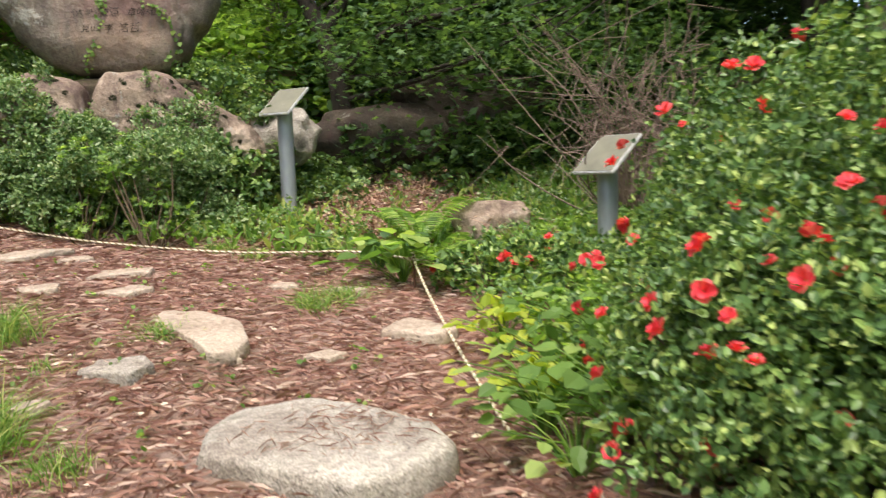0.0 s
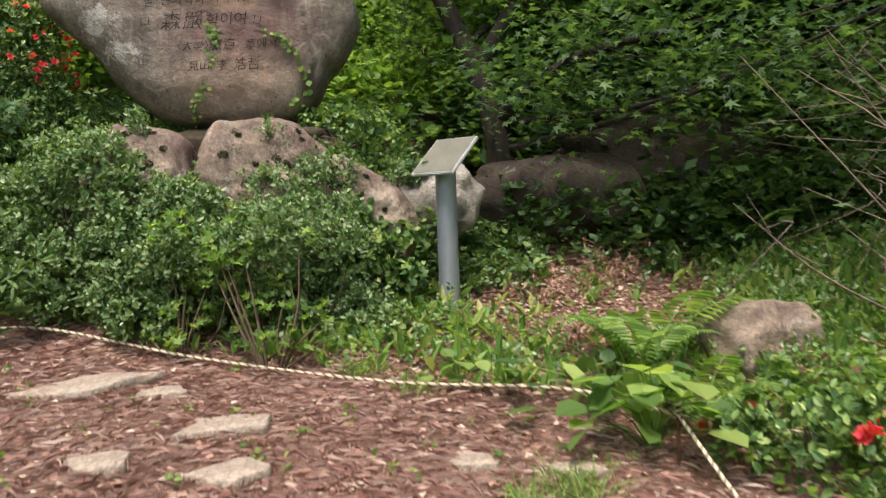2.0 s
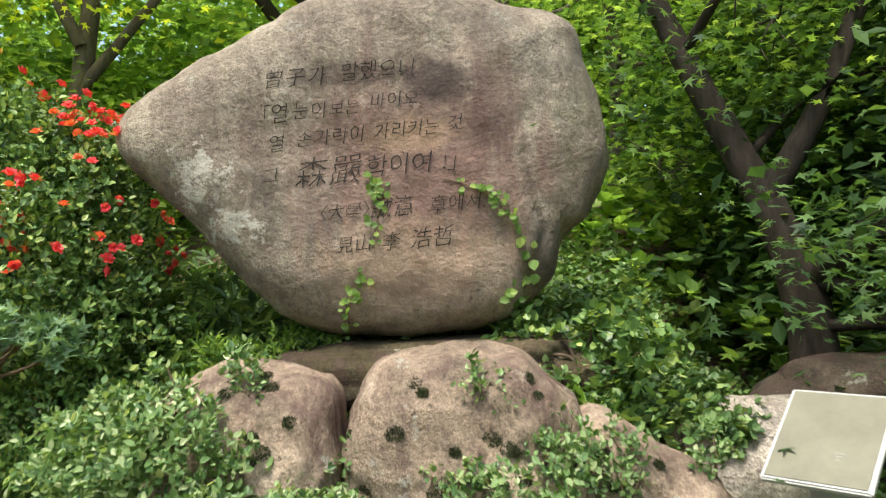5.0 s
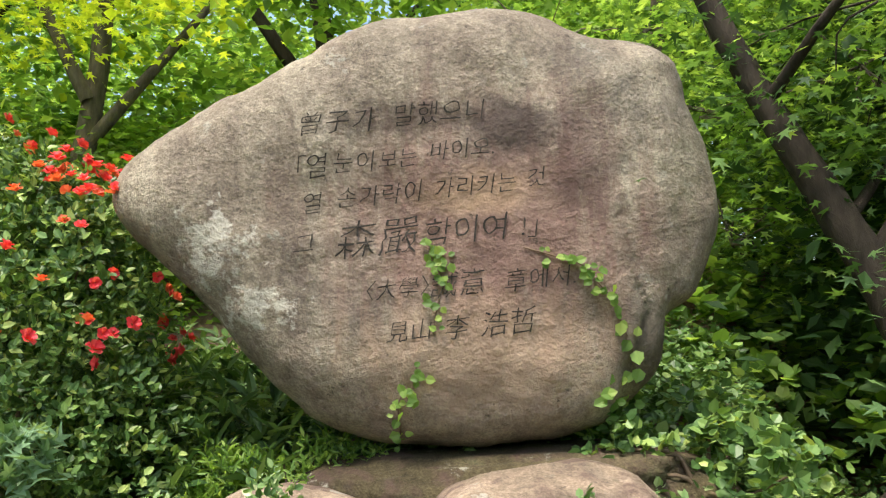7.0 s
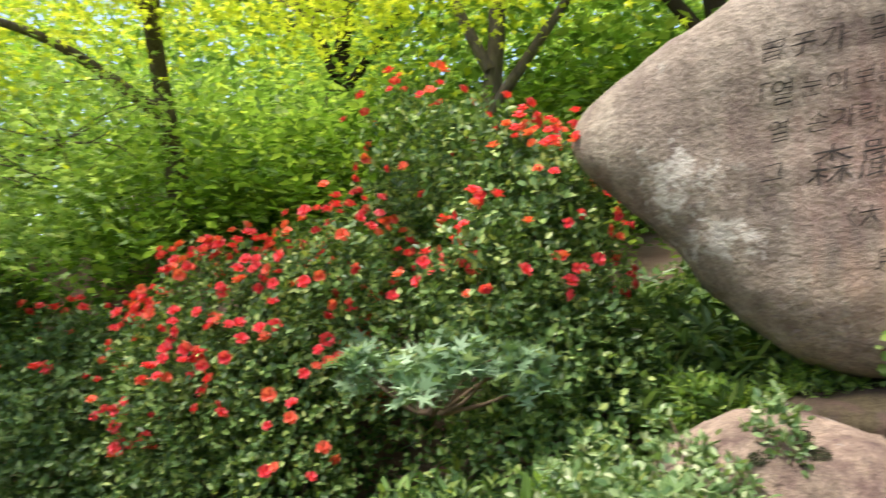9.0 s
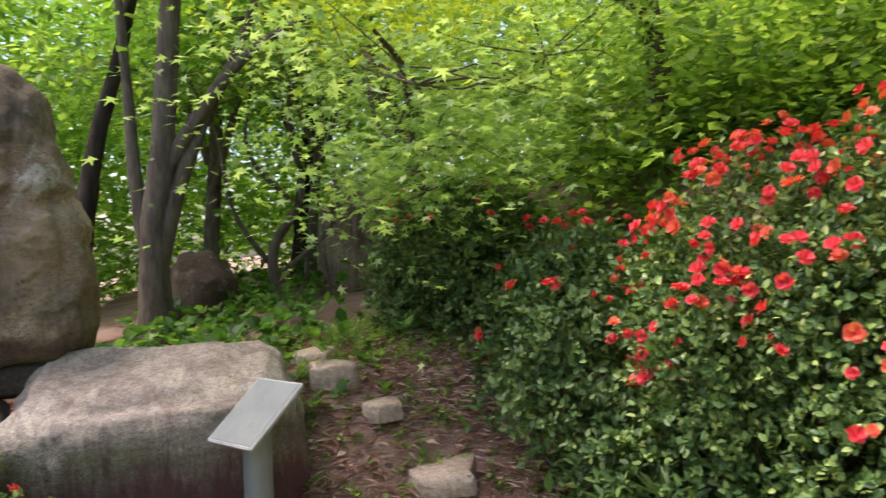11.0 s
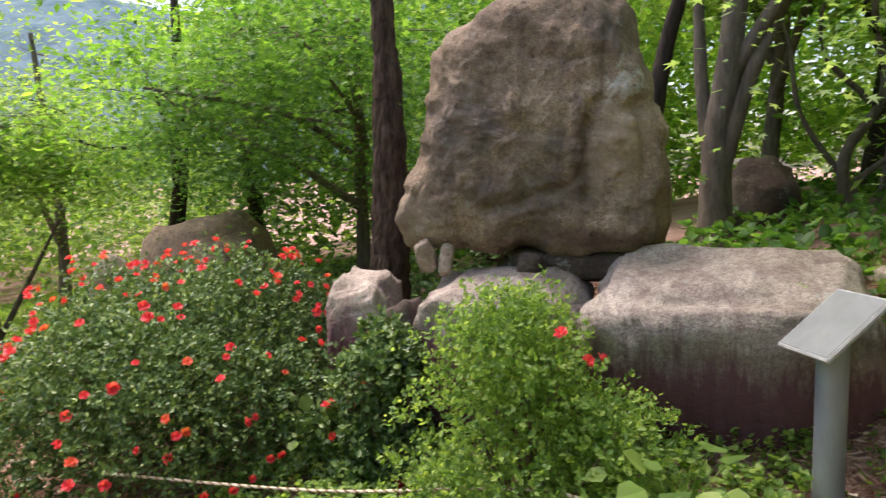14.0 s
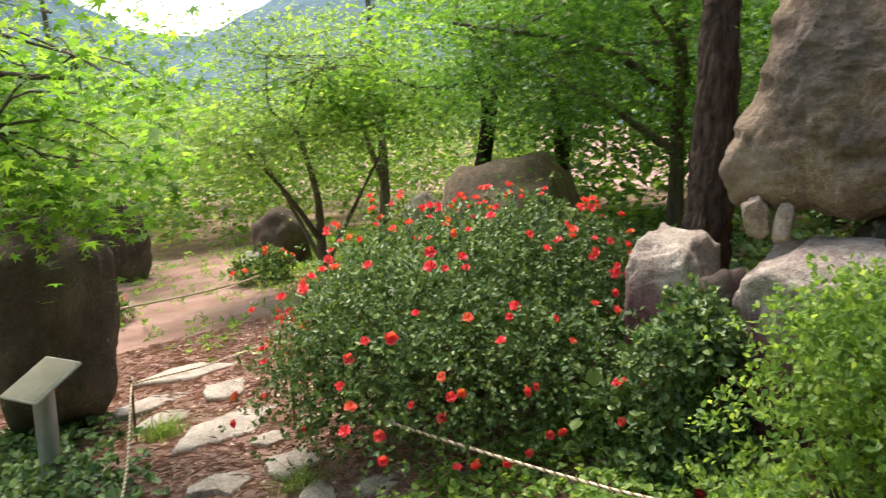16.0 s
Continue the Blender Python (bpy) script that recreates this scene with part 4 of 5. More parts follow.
# azaleas beside the inscribed stone
bush((-4.55, 6.2), (0.9, 0.7, 1.25), L_AZALEA, "tall azalea bush covered in red blooms beside the inscribed boulder", 6500, 6, 0.034, flowers=230, coral=0.3, flower_scale=0.72, seed=4, group="azaleas", flower_side=(0.5, -0.7, 0.7), flower_low=0.55, lobe_count=26)
bush((-5.45, 5.75), (0.9, 0.7, 1.15), L_AZALEA, "wide azalea bush full of red blooms", 6500, 6, 0.034, flowers=300, coral=0.25, flower_scale=0.78, seed=5, group="azaleas", flower_side=(0.6, -0.4, 0.7), flower_low=0.5, lobe_count=26)
bush((-7.75, 5.0), (0.75, 0.68, 0.68), L_AZALEA_DARK, "dark green azalea bush above the rough steps", 4600, 6, 0.04, flowers=14, seed=19, group="azaleas", flower_side=(0.7, -0.4, 0.6), flower_low=0.6, lobe_count=20)
bush((-6.5, 5.35), (0.85, 0.65, 0.9), L_AZALEA_DARK, "dark green azalea bush with a few red blooms", 4200, 6, 0.04, flowers=40, seed=6, group="azaleas", flower_side=(0.7, -0.4, 0.6), flower_low=0.6, lobe_count=26)
# shade below the blooms is put in through the darker leaf colour
bush((-4.35, 5.5), (0.5, 0.35, 0.55), L_AZALEA_DARK, "shaded leafy shrub under the red azaleas", 1500, 6, 0.05, seed=7, name="shade_shrub", category="shrub", group="bed shrubs")
# azalea by the path
bush((-6.25, 0.08), (1.38, 1.15, 0.98), L_AZALEA_DARK, "broad azalea bush with red blooms beside the path", 12500, 6, 0.031, flowers=165, flower_scale=0.78, coral=0.25, seed=8, group="azaleas", flower_side=(0.7, 0.3, 0.5), flower_low=0.15, lobe_count=46, twigs=40)
bush((-6.2, 1.45), (0.42, 0.36, 0.72), L_AZALEA_DARK, "low dark green azalea spreading beside the bloom-covered bush", 1600, 6, 0.04, seed=18, group="azaleas", flowers=5)
bush((-5.85, 2.5), (0.6, 0.62, 0.78), L_FRESH, "bright green leafy shrub before the flat-topped boulder", 3000, 6, 0.029, seed=9, name="green_shrub", category="shrub", group="bed shrubs", flowers=3, lobe_count=20)
# azalea at the start
bush((1.45, 2.4), (0.88, 1.0, 1.0), L_AZALEA, "large azalea bush with scattered red blooms", 8500, 6, 0.03, flowers=56, flower_scale=0.78, seed=10, group="azaleas", flower_side=(-0.8, -0.5, 0.2), flower_low=0.0, lobe_count=30, twigs=24)
bush((1.85, 4.2), (0.62, 0.6, 0.9), L_AZALEA_DARK, "dark azalea bush around the sign post", 2200, 6, 0.04, flowers=18, seed=11, group="azaleas", flower_low=0.3)

bush((1.0, 1.95), (0.58, 0.6, 0.62), L_AZALEA, "low spreading azalea with fresh leaves and red blooms", 4600, 6, 0.031, flowers=24, flower_scale=0.8, seed=50, group="azaleas", flower_side=(-0.7, -0.5, 0.5), flower_low=0.1, lobe_count=24)

# trees
PINE_TOP = [(0.0, 0.05, 0.9), (0.0, 0.06, 1.8), (0, 0.02, 2.7), (0, -0.2, 9.0)]
tree((-7.02, 1.0), PINE_TOP, 0.135, [(0, 0, 8.5, 2.2, 1.0)], L_WOOD, "tall pine with dark furrowed bark", M_BARK_PINE, LEAF_LONG, 0.16, 3500, 1, name="pine_tree", group="pines")
tree((-9.3, 2.75), [(0.0, 0.0, 0.8), (0.05, 0.1, 1.6), (0.1, 0.25, 3.2), (0.2, 0.4, 4.6)], 0.13, [(0.3, 0.6, 3.8, 1.8, 0.8), (0.8, 1.6, 3.5, 1.4, 0.4), (-0.5, -0.6, 4.2, 1.6, 0.7)], L_FRESH, "pale forked maple behind the standing boulder",
     M_BARK, LEAF_MAPLE, 0.09, 4200, 2, [[(0, 0, 0.5), (0.05, 0.3, 1.5), (0.0, 0.8, 2.6), (0.3, 1.1, 3.6)], [(0, 0, 0.5), (-0.02, -0.12, 1.2), (-0.1, -0.2, 2.4), (-0.1, -0.3, 3.8)], [(0.0, 0.05, 1.3), (0.2, 0.7, 2.2), (0.4, 1.5, 2.7)]])
tree((-10.6, 3.75), [(0.1, -0.1, 0.5), (-0.05, 0.2, 1.1), (0.25, 0.1, 1.9), (0.1, 0.4, 2.8)], 0.055, [(0.3, 0.3, 2.7, 0.9, 0.35), (0.2, -0.5, 2.3, 0.7, 0.3)], L_FRESH, "crooked pale maple with several bare curving stems", M_BARK, LEAF_MAPLE, 0.085, 1500, 61,
     [[(0, 0, 0.2), (0.2, -0.45, 0.9), (0.25, -0.6, 1.7), (0.3, -1.0, 2.5)], [(0, 0, 0.3), (0.2, 0.5, 0.8), (0.3, 0.55, 1.5), (0.4, 1.0, 2.2)], [(0.0, 0.1, 1.0), (0.3, -0.3, 1.5), (0.4, -0.2, 2.3)]])
tree((-9.75, 2.0), [(0.05, 0.1, 0.9), (0.0, 0.25, 1.8), (0.1, 0.5, 2.6), (0.3, 0.9, 4.2)], 0.1, [(0.2, 0.9, 4.4, 1.5, 0.6)], L_MAPLE, "dark leaning maple trunk behind the standing boulder", M_BARK_DARK, LEAF_MAPLE, 0.09, 2500, 3)
tree((-7.9, 6.6), [(0.1, -0.2, 0.8), (0.5, -0.5, 1.5), (1.2, -0.8, 1.9)], 0.09, [(2.3, -1.3, 1.75, 0.75, 0.4), (0.7, -2.0, 1.15, 0.9, 0.45), (1.7, 0.0, 1.6, 0.9, 0.4), (0.2, -1.2, 1.9, 1.0, 0.5), (2.9, 0.2, 1.7, 0.8, 0.5)], L_YELLOW,
     "spreading maple with yellow-green leaves above the azaleas", M_BARK, LEAF_MAPLE, 0.085, 10500, 4, [[(0.5, -0.5, 1.4), (1.4, -1.0, 1.75), (2.6, -1.4, 1.9)], [(0.2, -0.3, 1.0), (0.4, -1.2, 1.35), (0.7, -2.2, 1.3)]])
tree((-8.9, 5.0), [(0.1, -0.1, 0.8), (0.3, -0.3, 1.4), (0.8, -0.6, 1.9)], 0.07, [(1.8, -0.6, 1.45, 1.0, 0.5), (1.7, -0.35, 1.05, 0.8, 0.35), (0.6, -0.2, 1.8, 1.1, 0.5), (1.0, 0.6, 1.9, 1.0, 0.5)], L_MAPLE_BLUE, "maple with pale soft green leaves", M_BARK, LEAF_MAPLE, 0.09, 6500, 5,
     [[(0.2, -0.2, 1.2), (1.2, -0.4, 1.6), (2.2, -0.7, 1.6)]])
tree((-1.05, 8.15), [(0.02, 0.0, 0.5), (-0.1, 0.05, 1.1), (-0.35, 0.1, 1.7), (-0.75, 0.1, 2.6), (-1.1, 0.0, 3.6)], 0.13, [(0.6, -1.0, 1.2, 1.0, 0.5), (1.7, -1.1, 1.3, 1.1, 0.6), (2.4, -1.9, 1.0, 1.0, 0.5), (0.2, 0.3, 2.6, 1.6, 0.7), (1.6, 0.5, 2.4, 1.6, 0.8)],
     L_WOOD, "dark forked maple shading the slope", M_BARK_DARK, LEAF_MAPLE, 0.1, 8500, 6, [[(-0.2, 0.05, 1.3), (0.15, 0.1, 1.9), (0.5, 0.1, 2.8), (0.8, 0.1, 3.6)], [(0.0, 0.0, 0.9), (0.6, -0.5, 1.25), (1.5, -0.9, 1.4)]])
tree((-2.3, 10.2), [(0.1, 0, 1.0), (0.1, -0.3, 2.2), (0.3, -0.6, 3.0)], 0.08, [(0.5, -1.0, 0.6, 0.9, 0.5), (0.3, -0.8, 1.4, 1.2, 0.7), (-0.9, -0.6, 2.0, 1.3, 0.6), (0.6, -0.9, 2.4, 1.1, 0.5), (1.1, -1.5, 1.1, 0.8, 0.5), (1.2, -1.3, 2.0, 0.9, 0.5)], L_FRESH, "sunlit fresh green maple beyond the inscribed boulder", M_BARK, LEAF_MAPLE, 0.09, 9000, 7)
tree((-2.3, -1.7), [(0, 0.1, 1.2), (-0.2, 0.5, 2.2), (-0.8, 1.0, 2.9)], 0.09, [(-1.75, 1.35, 2.2, 0.55, 0.35), (-1.3, 0.7, 2.5, 0.7, 0.4), (-1.2, 1.3, 3.0, 0.9, 0.4), (-2.1, 0.2, 2.6, 0.7, 0.4)], L_MAPLE, "maple branch with drooping star leaves over the path", M_BARK, LEAF_MAPLE, 0.095, 6500, 8,
     [[(-0.2, 0.5, 2.1), (-0.9, 1.0, 2.5), (-1.8, 1.3, 2.5)]])
tree((-8.6, -6.2), [(0.1, 0.1, 0.6), (0.2, 0.2, 1.3), (0.5, 0.3, 2.2)], 0.08, [(0.3, 0.3, 2.7, 1.6, 0.6), (1.3, 0.4, 2.2, 1.1, 0.35), (-0.8, 0.6, 2.5, 1.2, 0.5), (0.4, 0.2, 3.3, 1.3, 0.5)], L_FRESH, "bright spreading maple with several thin stems", M_BARK, LEAF_MAPLE, 0.095, 15000, 9,
     [[(0, 0, 0.2), (0.3, -0.3, 1.0), (0.9, -0.2, 2.0)], [(0, 0, 0.2), (-0.3, 0.3, 1.0), (-0.8, 0.5, 2.0)], [(0.1, 0.1, 0.6), (0.8, 0.4, 1.4), (1.4, 0.5, 2.0)]])
tree((-9.9, -1.2), [(0.1, 0.1, 1.0), (0.4, 0.3, 2.0), (0.8, 0.6, 3.2)], 0.09, [(1.2, 0.5, 2.3, 1.3, 0.5), (0.9, -0.6, 2.2, 1.3, 0.5), (0.2, -1.6, 2.1, 1.4, 0.6), (1.6, 1.2, 3.0, 1.2, 0.5), (-0.4, 0.8, 1.7, 1.1, 0.7), (0.8, -0.8, 3.2, 1.4, 0.5), (2.0, -0.5, 2.6, 1.0, 0.3), (2.2, 1.0, 2.8, 0.9, 0.3)], L_DEEP, "dense green maple behind the pine", M_BARK, LEAF_MAPLE, 0.09, 21000, 10,
     [[(0.3, 0.3, 1.8), (1.2, 0.0, 2.3), (2.4, -0.6, 2.5)], [(0.3, 0.3, 2.0), (1.4, 0.9, 2.6), (2.4, 1.2, 2.7)], [(0.2, 0.2, 1.3), (0.7, -0.5, 1.9), (1.0, -1.4, 2.3)], [(0.3, 0.2, 1.6), (1.0, 0.7, 2.2), (1.8, 1.0, 2.5)]])
for _k, (_x, _y, _r, _lean, _col) in enumerate(((-9.9, -4.4, 0.13, -0.3, L_MAPLE), (-12.1, -4.9, 0.14, 0.1, L_MAPLE), (-12.4, 2.8, 0.1, 0.4, L_FRESH), (-13.2, 3.9, 0.12, 0.2, L_FRESH), (-11.6, 4.0, 0.06, 0.5, L_MAPLE),
                                                (-14.5, -1.0, 0.12, 0.2, L_FRESH), (-6.5, -11.0, 0.1, 0.3, L_FRESH), (-11.5, -9.0, 0.11, 0.2, L_FRESH), (-9.5, 9.0, 0.12, 0.4, L_FRESH), (-4.8, 9.6, 0.12, -0.3, L_FRESH), (-6.6, 8.6, 0.1, 0.2, L_YELLOW),
                                                (1.9, 9.6, 0.13, 0.2, L_WOOD), (3.8, 7.6, 0.14, -0.2, L_WOOD), (3.2, 5.4, 0.1, 0.3, L_WOOD))):
    tree((_x, _y), [(_lean * 0.1, 0.1, 1.0), (_lean * 0.6, 0.2, 2.2), (_lean, 0.1, 3.6), (_lean * 1.3, 0.0, 5.0)], _r,
         [(_lean + 0.6, 0.6, 3.2, 1.5, 0.6), (_lean - 0.7, -0.5, 3.8, 1.6, 0.7), (_lean, 0.2, 4.8, 1.8, 0.8), (_lean * 0.5 + 0.9, -0.9, 2.5, 1.1, 0.4)], _col, "slender woodland tree with layered leaves", M_BARK_DARK if _r > 0.115 else M_BARK, LEAF_FAR, 0.13, 4200, 20 + _k,
         [[(_lean * 0.2, 0.1, 1.2), (_lean + 0.5, 0.5, 2.2), (_lean + 1.0, 0.8, 3.0)], [(_lean * 0.4, 0.1, 1.6), (_lean - 0.5, -0.3, 2.8), (_lean - 0.8, -0.5, 3.6)]], name="woodland_tree", group="woodland trees")

# far woods
def woods(name, label, az, r, high, clumps, leaf, seed, low=0.0, per=60, size=0.14, lump=0.5):
    rng = np.random.default_rng(seed + 60)
    a = np.radians(rng.uniform(az[0], az[1], clumps))
    rr = rng.uniform(r[0], r[1], clumps)
    x, y = -3.0 + rr * np.cos(a), 4.0 + rr * np.sin(a)
    z = ground_z(x, y) + low + (high - low) * rng.uniform(0, 1, clumps) ** 0.9
    o = rng.normal(size=(clumps, per, 3)) * lump * rng.uniform(0.5, 1.2, (clumps, 1, 1)) * np.array([1, 1, 0.5])
    p = (np.stack([x, y, z], -1)[:, None] + o).reshape(-1, 3)
    p[:, 2] = np.maximum(p[:, 2], ground_z(p[:, 0], p[:, 1]) + 0.03)
    n = len(p)
    v, f = leaves(p, rng.normal(size=(n, 3)) * np.array([1, 1, 0.4]), np.stack([rng.normal(0, 0.5, n), rng.normal(0, 0.5, n), np.ones(n)], -1), size * rng.uniform(0.6, 1.3, n), LEAF_FAR)
    ob = new(name, mesh_from(name, v, f, leaf))
    return tagged(ob, label, "woods", kind="stuff")


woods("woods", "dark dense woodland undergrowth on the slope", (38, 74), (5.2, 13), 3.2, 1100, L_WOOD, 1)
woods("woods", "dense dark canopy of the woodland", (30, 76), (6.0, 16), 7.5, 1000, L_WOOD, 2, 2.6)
woods("woods", "sunlit green woodland behind the azaleas", (114, 180), (6.2, 15), 3.7, 560, L_FRESH, 3, 0.1)
woods("woods", "bright young woodland behind the boulders", (176, 206), (9.5, 19), 7.0, 620, L_MAPLE, 4, 0.3)
woods("woods", "deep green woodland behind the pine", (204, 227), (9.5, 19), 7.0, 460, L_DEEP, 12, 0.3)
woods("woods", "bright green trees beyond the far path", (226, 264), (18, 32), 3.4, 700, L_FRESH, 5, 0.3, size=0.2, lump=0.7)
woods("woods", "green woodland closing the garden", (270, 395), (8, 18), 6.0, 1000, L_MAPLE, 6, 0.2, size=0.2, lump=0.7)

woods("woods", "far layer of pale green woodland", (120, 228), (15, 26), 6.4, 820, L_FRESH, 7, 0.0, 46, 0.34, 0.9)
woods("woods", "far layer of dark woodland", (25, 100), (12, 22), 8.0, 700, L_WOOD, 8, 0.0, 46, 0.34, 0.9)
woods("woods", "leafy thicket on the slope behind the azaleas", (118, 160), (4.6, 9.5), 1.1, 800, L_FRESH, 9, 0.0, 50, 0.1, 0.3)

woods("woods", "sunlit young trees behind the inscribed boulder", (72, 100), (7.6, 14), 4.4, 700, L_FRESH, 11, 0.0)
woods("woods", "low green thicket behind the inscribed boulder", (95, 122), (6.5, 16), 2.2, 500, L_FRESH, 10, 0.0)
# mountain beyond the valley
_u, _v = np.meshgrid(np.linspace(0, 1, 120), np.linspace(0, 1, 40), indexing="ij")
_ang = np.radians(200 + 90 * _u)
_rad = 260 + 260 * _v
_ridge = 150 * np.sin(np.pi * np.clip(_v * 0.62, 0, 1)) * (0.75 + 0.25 * np.sin(7 * _u + 1) + 0.12 * np.sin(19 * _u)) - 12
_bump = 2.5 * np.sin(40 * _u + 9 * _v) * np.sin(33 * _v + 17 * _u) + 1.5 * np.sin(120 * _u) * np.sin(60 * _v)
_mv = np.stack([-3 + _rad * np.cos(_ang), 4 + _rad * np.sin(_ang), _ridge + _bump], -1).reshape(-1, 3)
_i, _j = np.meshgrid(np.arange(119), np.arange(39), indexing="ij")
_mf = np.stack([_i * 40 + _j, _i * 40 + _j + 1, (_i + 1) * 40 + _j + 1, (_i + 1) * 40 + _j], -1).reshape(-1, 4)
# the haze of distance is painted into this pale blue-green colour
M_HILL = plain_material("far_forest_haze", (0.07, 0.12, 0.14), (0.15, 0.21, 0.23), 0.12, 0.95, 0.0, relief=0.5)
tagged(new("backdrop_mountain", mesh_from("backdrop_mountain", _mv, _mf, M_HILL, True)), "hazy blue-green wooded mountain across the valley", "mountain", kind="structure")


# ---- ground cover ----
def bed_density(x, y):
    d = np.clip((y - 4.95 + 0.12 * x) * 2.0, 0, 1) * np.clip((np.hypot((x + 0.45) / 1.1, (y - 6.5) / 1.25) - 0.5) * 1.7, 0.1, 1)
    return d


cover("bed_plants", (-4.6, 4.7, 2.2, 8.6), 6500, L_FRESH, "low mixed green weeds covering the planted bed", LEAF_BROAD, 0.034, 5, (0.01, 0.12), 1, density=bed_density)
cover("bed_plants", (-4.6, 4.7, 2.2, 9.0), 7000, L_BOX, "dark low ground plants covering the planted bed", LEAF_OVAL, 0.035, 6, (0.01, 0.18), 2, density=bed_density)
cover("bed_grass", (-4.6, 4.8, 1.6, 7.2), 2600, L_GRASS, "thin grass blades among the weeds of the bed", LEAF_LONG, 0.13, 3, (0.0, 0.03), 21, 0.5, density=bed_density)
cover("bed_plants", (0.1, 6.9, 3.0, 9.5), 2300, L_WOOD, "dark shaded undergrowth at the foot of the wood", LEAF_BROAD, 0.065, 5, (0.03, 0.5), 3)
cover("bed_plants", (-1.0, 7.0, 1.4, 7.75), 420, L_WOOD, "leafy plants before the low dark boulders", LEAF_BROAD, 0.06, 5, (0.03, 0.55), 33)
cover("terrace_plants", (-4.4, 6.35, -0.7, 8.6), 4200, L_AZALEA_DARK, "low leafy plants behind the inscribed boulder", LEAF_BROAD, 0.045, 5, (0.01, 0.2), 22)


cover("terrace_plants", (-4.5, 8.3, 1.0, 13), 2600, L_FRESH, "leafy plants on the slope behind the inscribed boulder", LEAF_BROAD, 0.1, 5, (0.02, 0.6), 27)


def right_density(x, y):
    return np.clip((x - (0.34 - 0.17 * (y - 2.7))) * 4, 0, 1)


cover("verge_plants", (-0.3, 2.3, 2.4, 5.2), 3600, L_FRESH, "low green plants beside the rope", LEAF_BROAD, 0.038, 5, (0.02, 0.2), 4, density=right_density)
cover("verge_plants", (-0.3, 2.3, 2.4, 5.2), 1100, L_AZALEA, "dark green leaves of low plants beside the rope", LEAF_OVAL, 0.04, 6, (0.02, 0.25), 5, density=right_density)
cover("verge_plants", (-6.6, 0.7, -4.6, 3.6), 5000, L_FRESH, "low green weeds before the boulders", LEAF_BROAD, 0.034, 5, (0.01, 0.14), 6, density=lambda x, y: np.clip((-4.75 - 0.2 * (y - 1) - x) * 1.6, 0.0, 1) * 0.7)
cover("verge_plants", (-4.6, -2.6, -3.0, 0.4), 1500, L_AZALEA_DARK, "shaded low plants around the sign and dark boulder", LEAF_BROAD, 0.05, 5, (0.01, 0.14), 7, density=lambda x, y: np.clip((x + 4.5 - 0.12 * (y + 1)) * 3, 0, 1))
cover("slope_plants", (-13, 2.5, -6.9, 9), 2600, L_DEEP, "green plants on the raised slope", LEAF_BROAD, 0.08, 5, (0.02, 0.22), 8, density=lambda x, y: np.clip(np.abs(y - 4.5) * 0.9, 0.12, 1))
cover("slope_plants", (-16, -12, -5.5, -2.5), 9000, L_FRESH, "patchy grass and plants on the far ground", LEAF_LONG, 0.09, 5, (0.0, 0.08), 9, density=lambda x, y: np.clip((np.abs(x + 5.4 - 0.3 * (y + 3.5)) - 1.1) * 0.8, 0.1, 1))
cover("slope_plants", (-6.5, 5.0, -3.3, 7.2), 1500, L_AZALEA_DARK, "shaded leaves under the azaleas", LEAF_LONG, 0.1, 5, (0.05, 0.4), 10)
cover("slope_plants", (-11.5, -3.0, -6.9, 1.0), 1800, L_AZALEA_DARK, "dark leafy undergrowth around the rounded boulder", LEAF_BROAD, 0.06, 6, (0.05, 0.6), 11)
cover("creeper", (-1.9, 6.2, -1.25, 7.4), 650, L_AZALEA, "fresh creeper leaves beside the sign", LEAF_BROAD, 0.045, 4, (0.02, 0.5), 12)


def litter(name, region, n, mat, label, long, wide, seed, density=None):
    """Dry needles or leaves lying flat on the soil."""
    rng = np.random.default_rng(seed + 40)
    x, y = rng.uniform(region[0], region[2], n), rng.uniform(region[1], region[3], n)
    if density is not None:
        k = rng.uniform(size=n) < density(x, y)
        x, y = x[k], y[k]
    m = len(x)
    p = np.stack([x, y, ground_z(x, y) + rng.uniform(0.003, 0.016, m)], -1)
    a = rng.uniform(0, 6.28, m)
    way = np.stack([np.cos(a), np.sin(a), rng.normal(0, 0.12, m)], -1)
    shape = (LEAF_FAR[0] * np.array([1, wide, 1.5]), LEAF_FAR[1])
    v, f = leaves(p, way, np.stack([rng.normal(0, 0.3, m), rng.normal(0, 0.3, m), np.ones(m)], -1), long * rng.uniform(0.5, 1.4, m), shape)
    return tagged(new(name, mesh_from(name, v, f, mat)), label, "litter", kind="stuff")


litter("needle_litter", (-4.6, 1.2, 0.9, 5.6), 60000, L_NEEDLE, "fallen reddish pine needles on the path", 0.09, 0.035, 1)
litter("leaf_litter", (-4.6, 1.2, 1.6, 6.8), 9000, L_DRY, "fallen dry brown leaves on the path", 0.036, 1.0, 2)
litter("needle_litter", (-8.5, -4.5, -3.4, 5.2), 60000, L_NEEDLE, "fallen reddish pine needles around the boulders", 0.09, 0.035, 3)
litter("leaf_litter", (-9.0, -4.5, -3.4, 5.4), 9000, L_DRY, "fallen dry brown leaves around the boulders", 0.036, 1.0, 4)

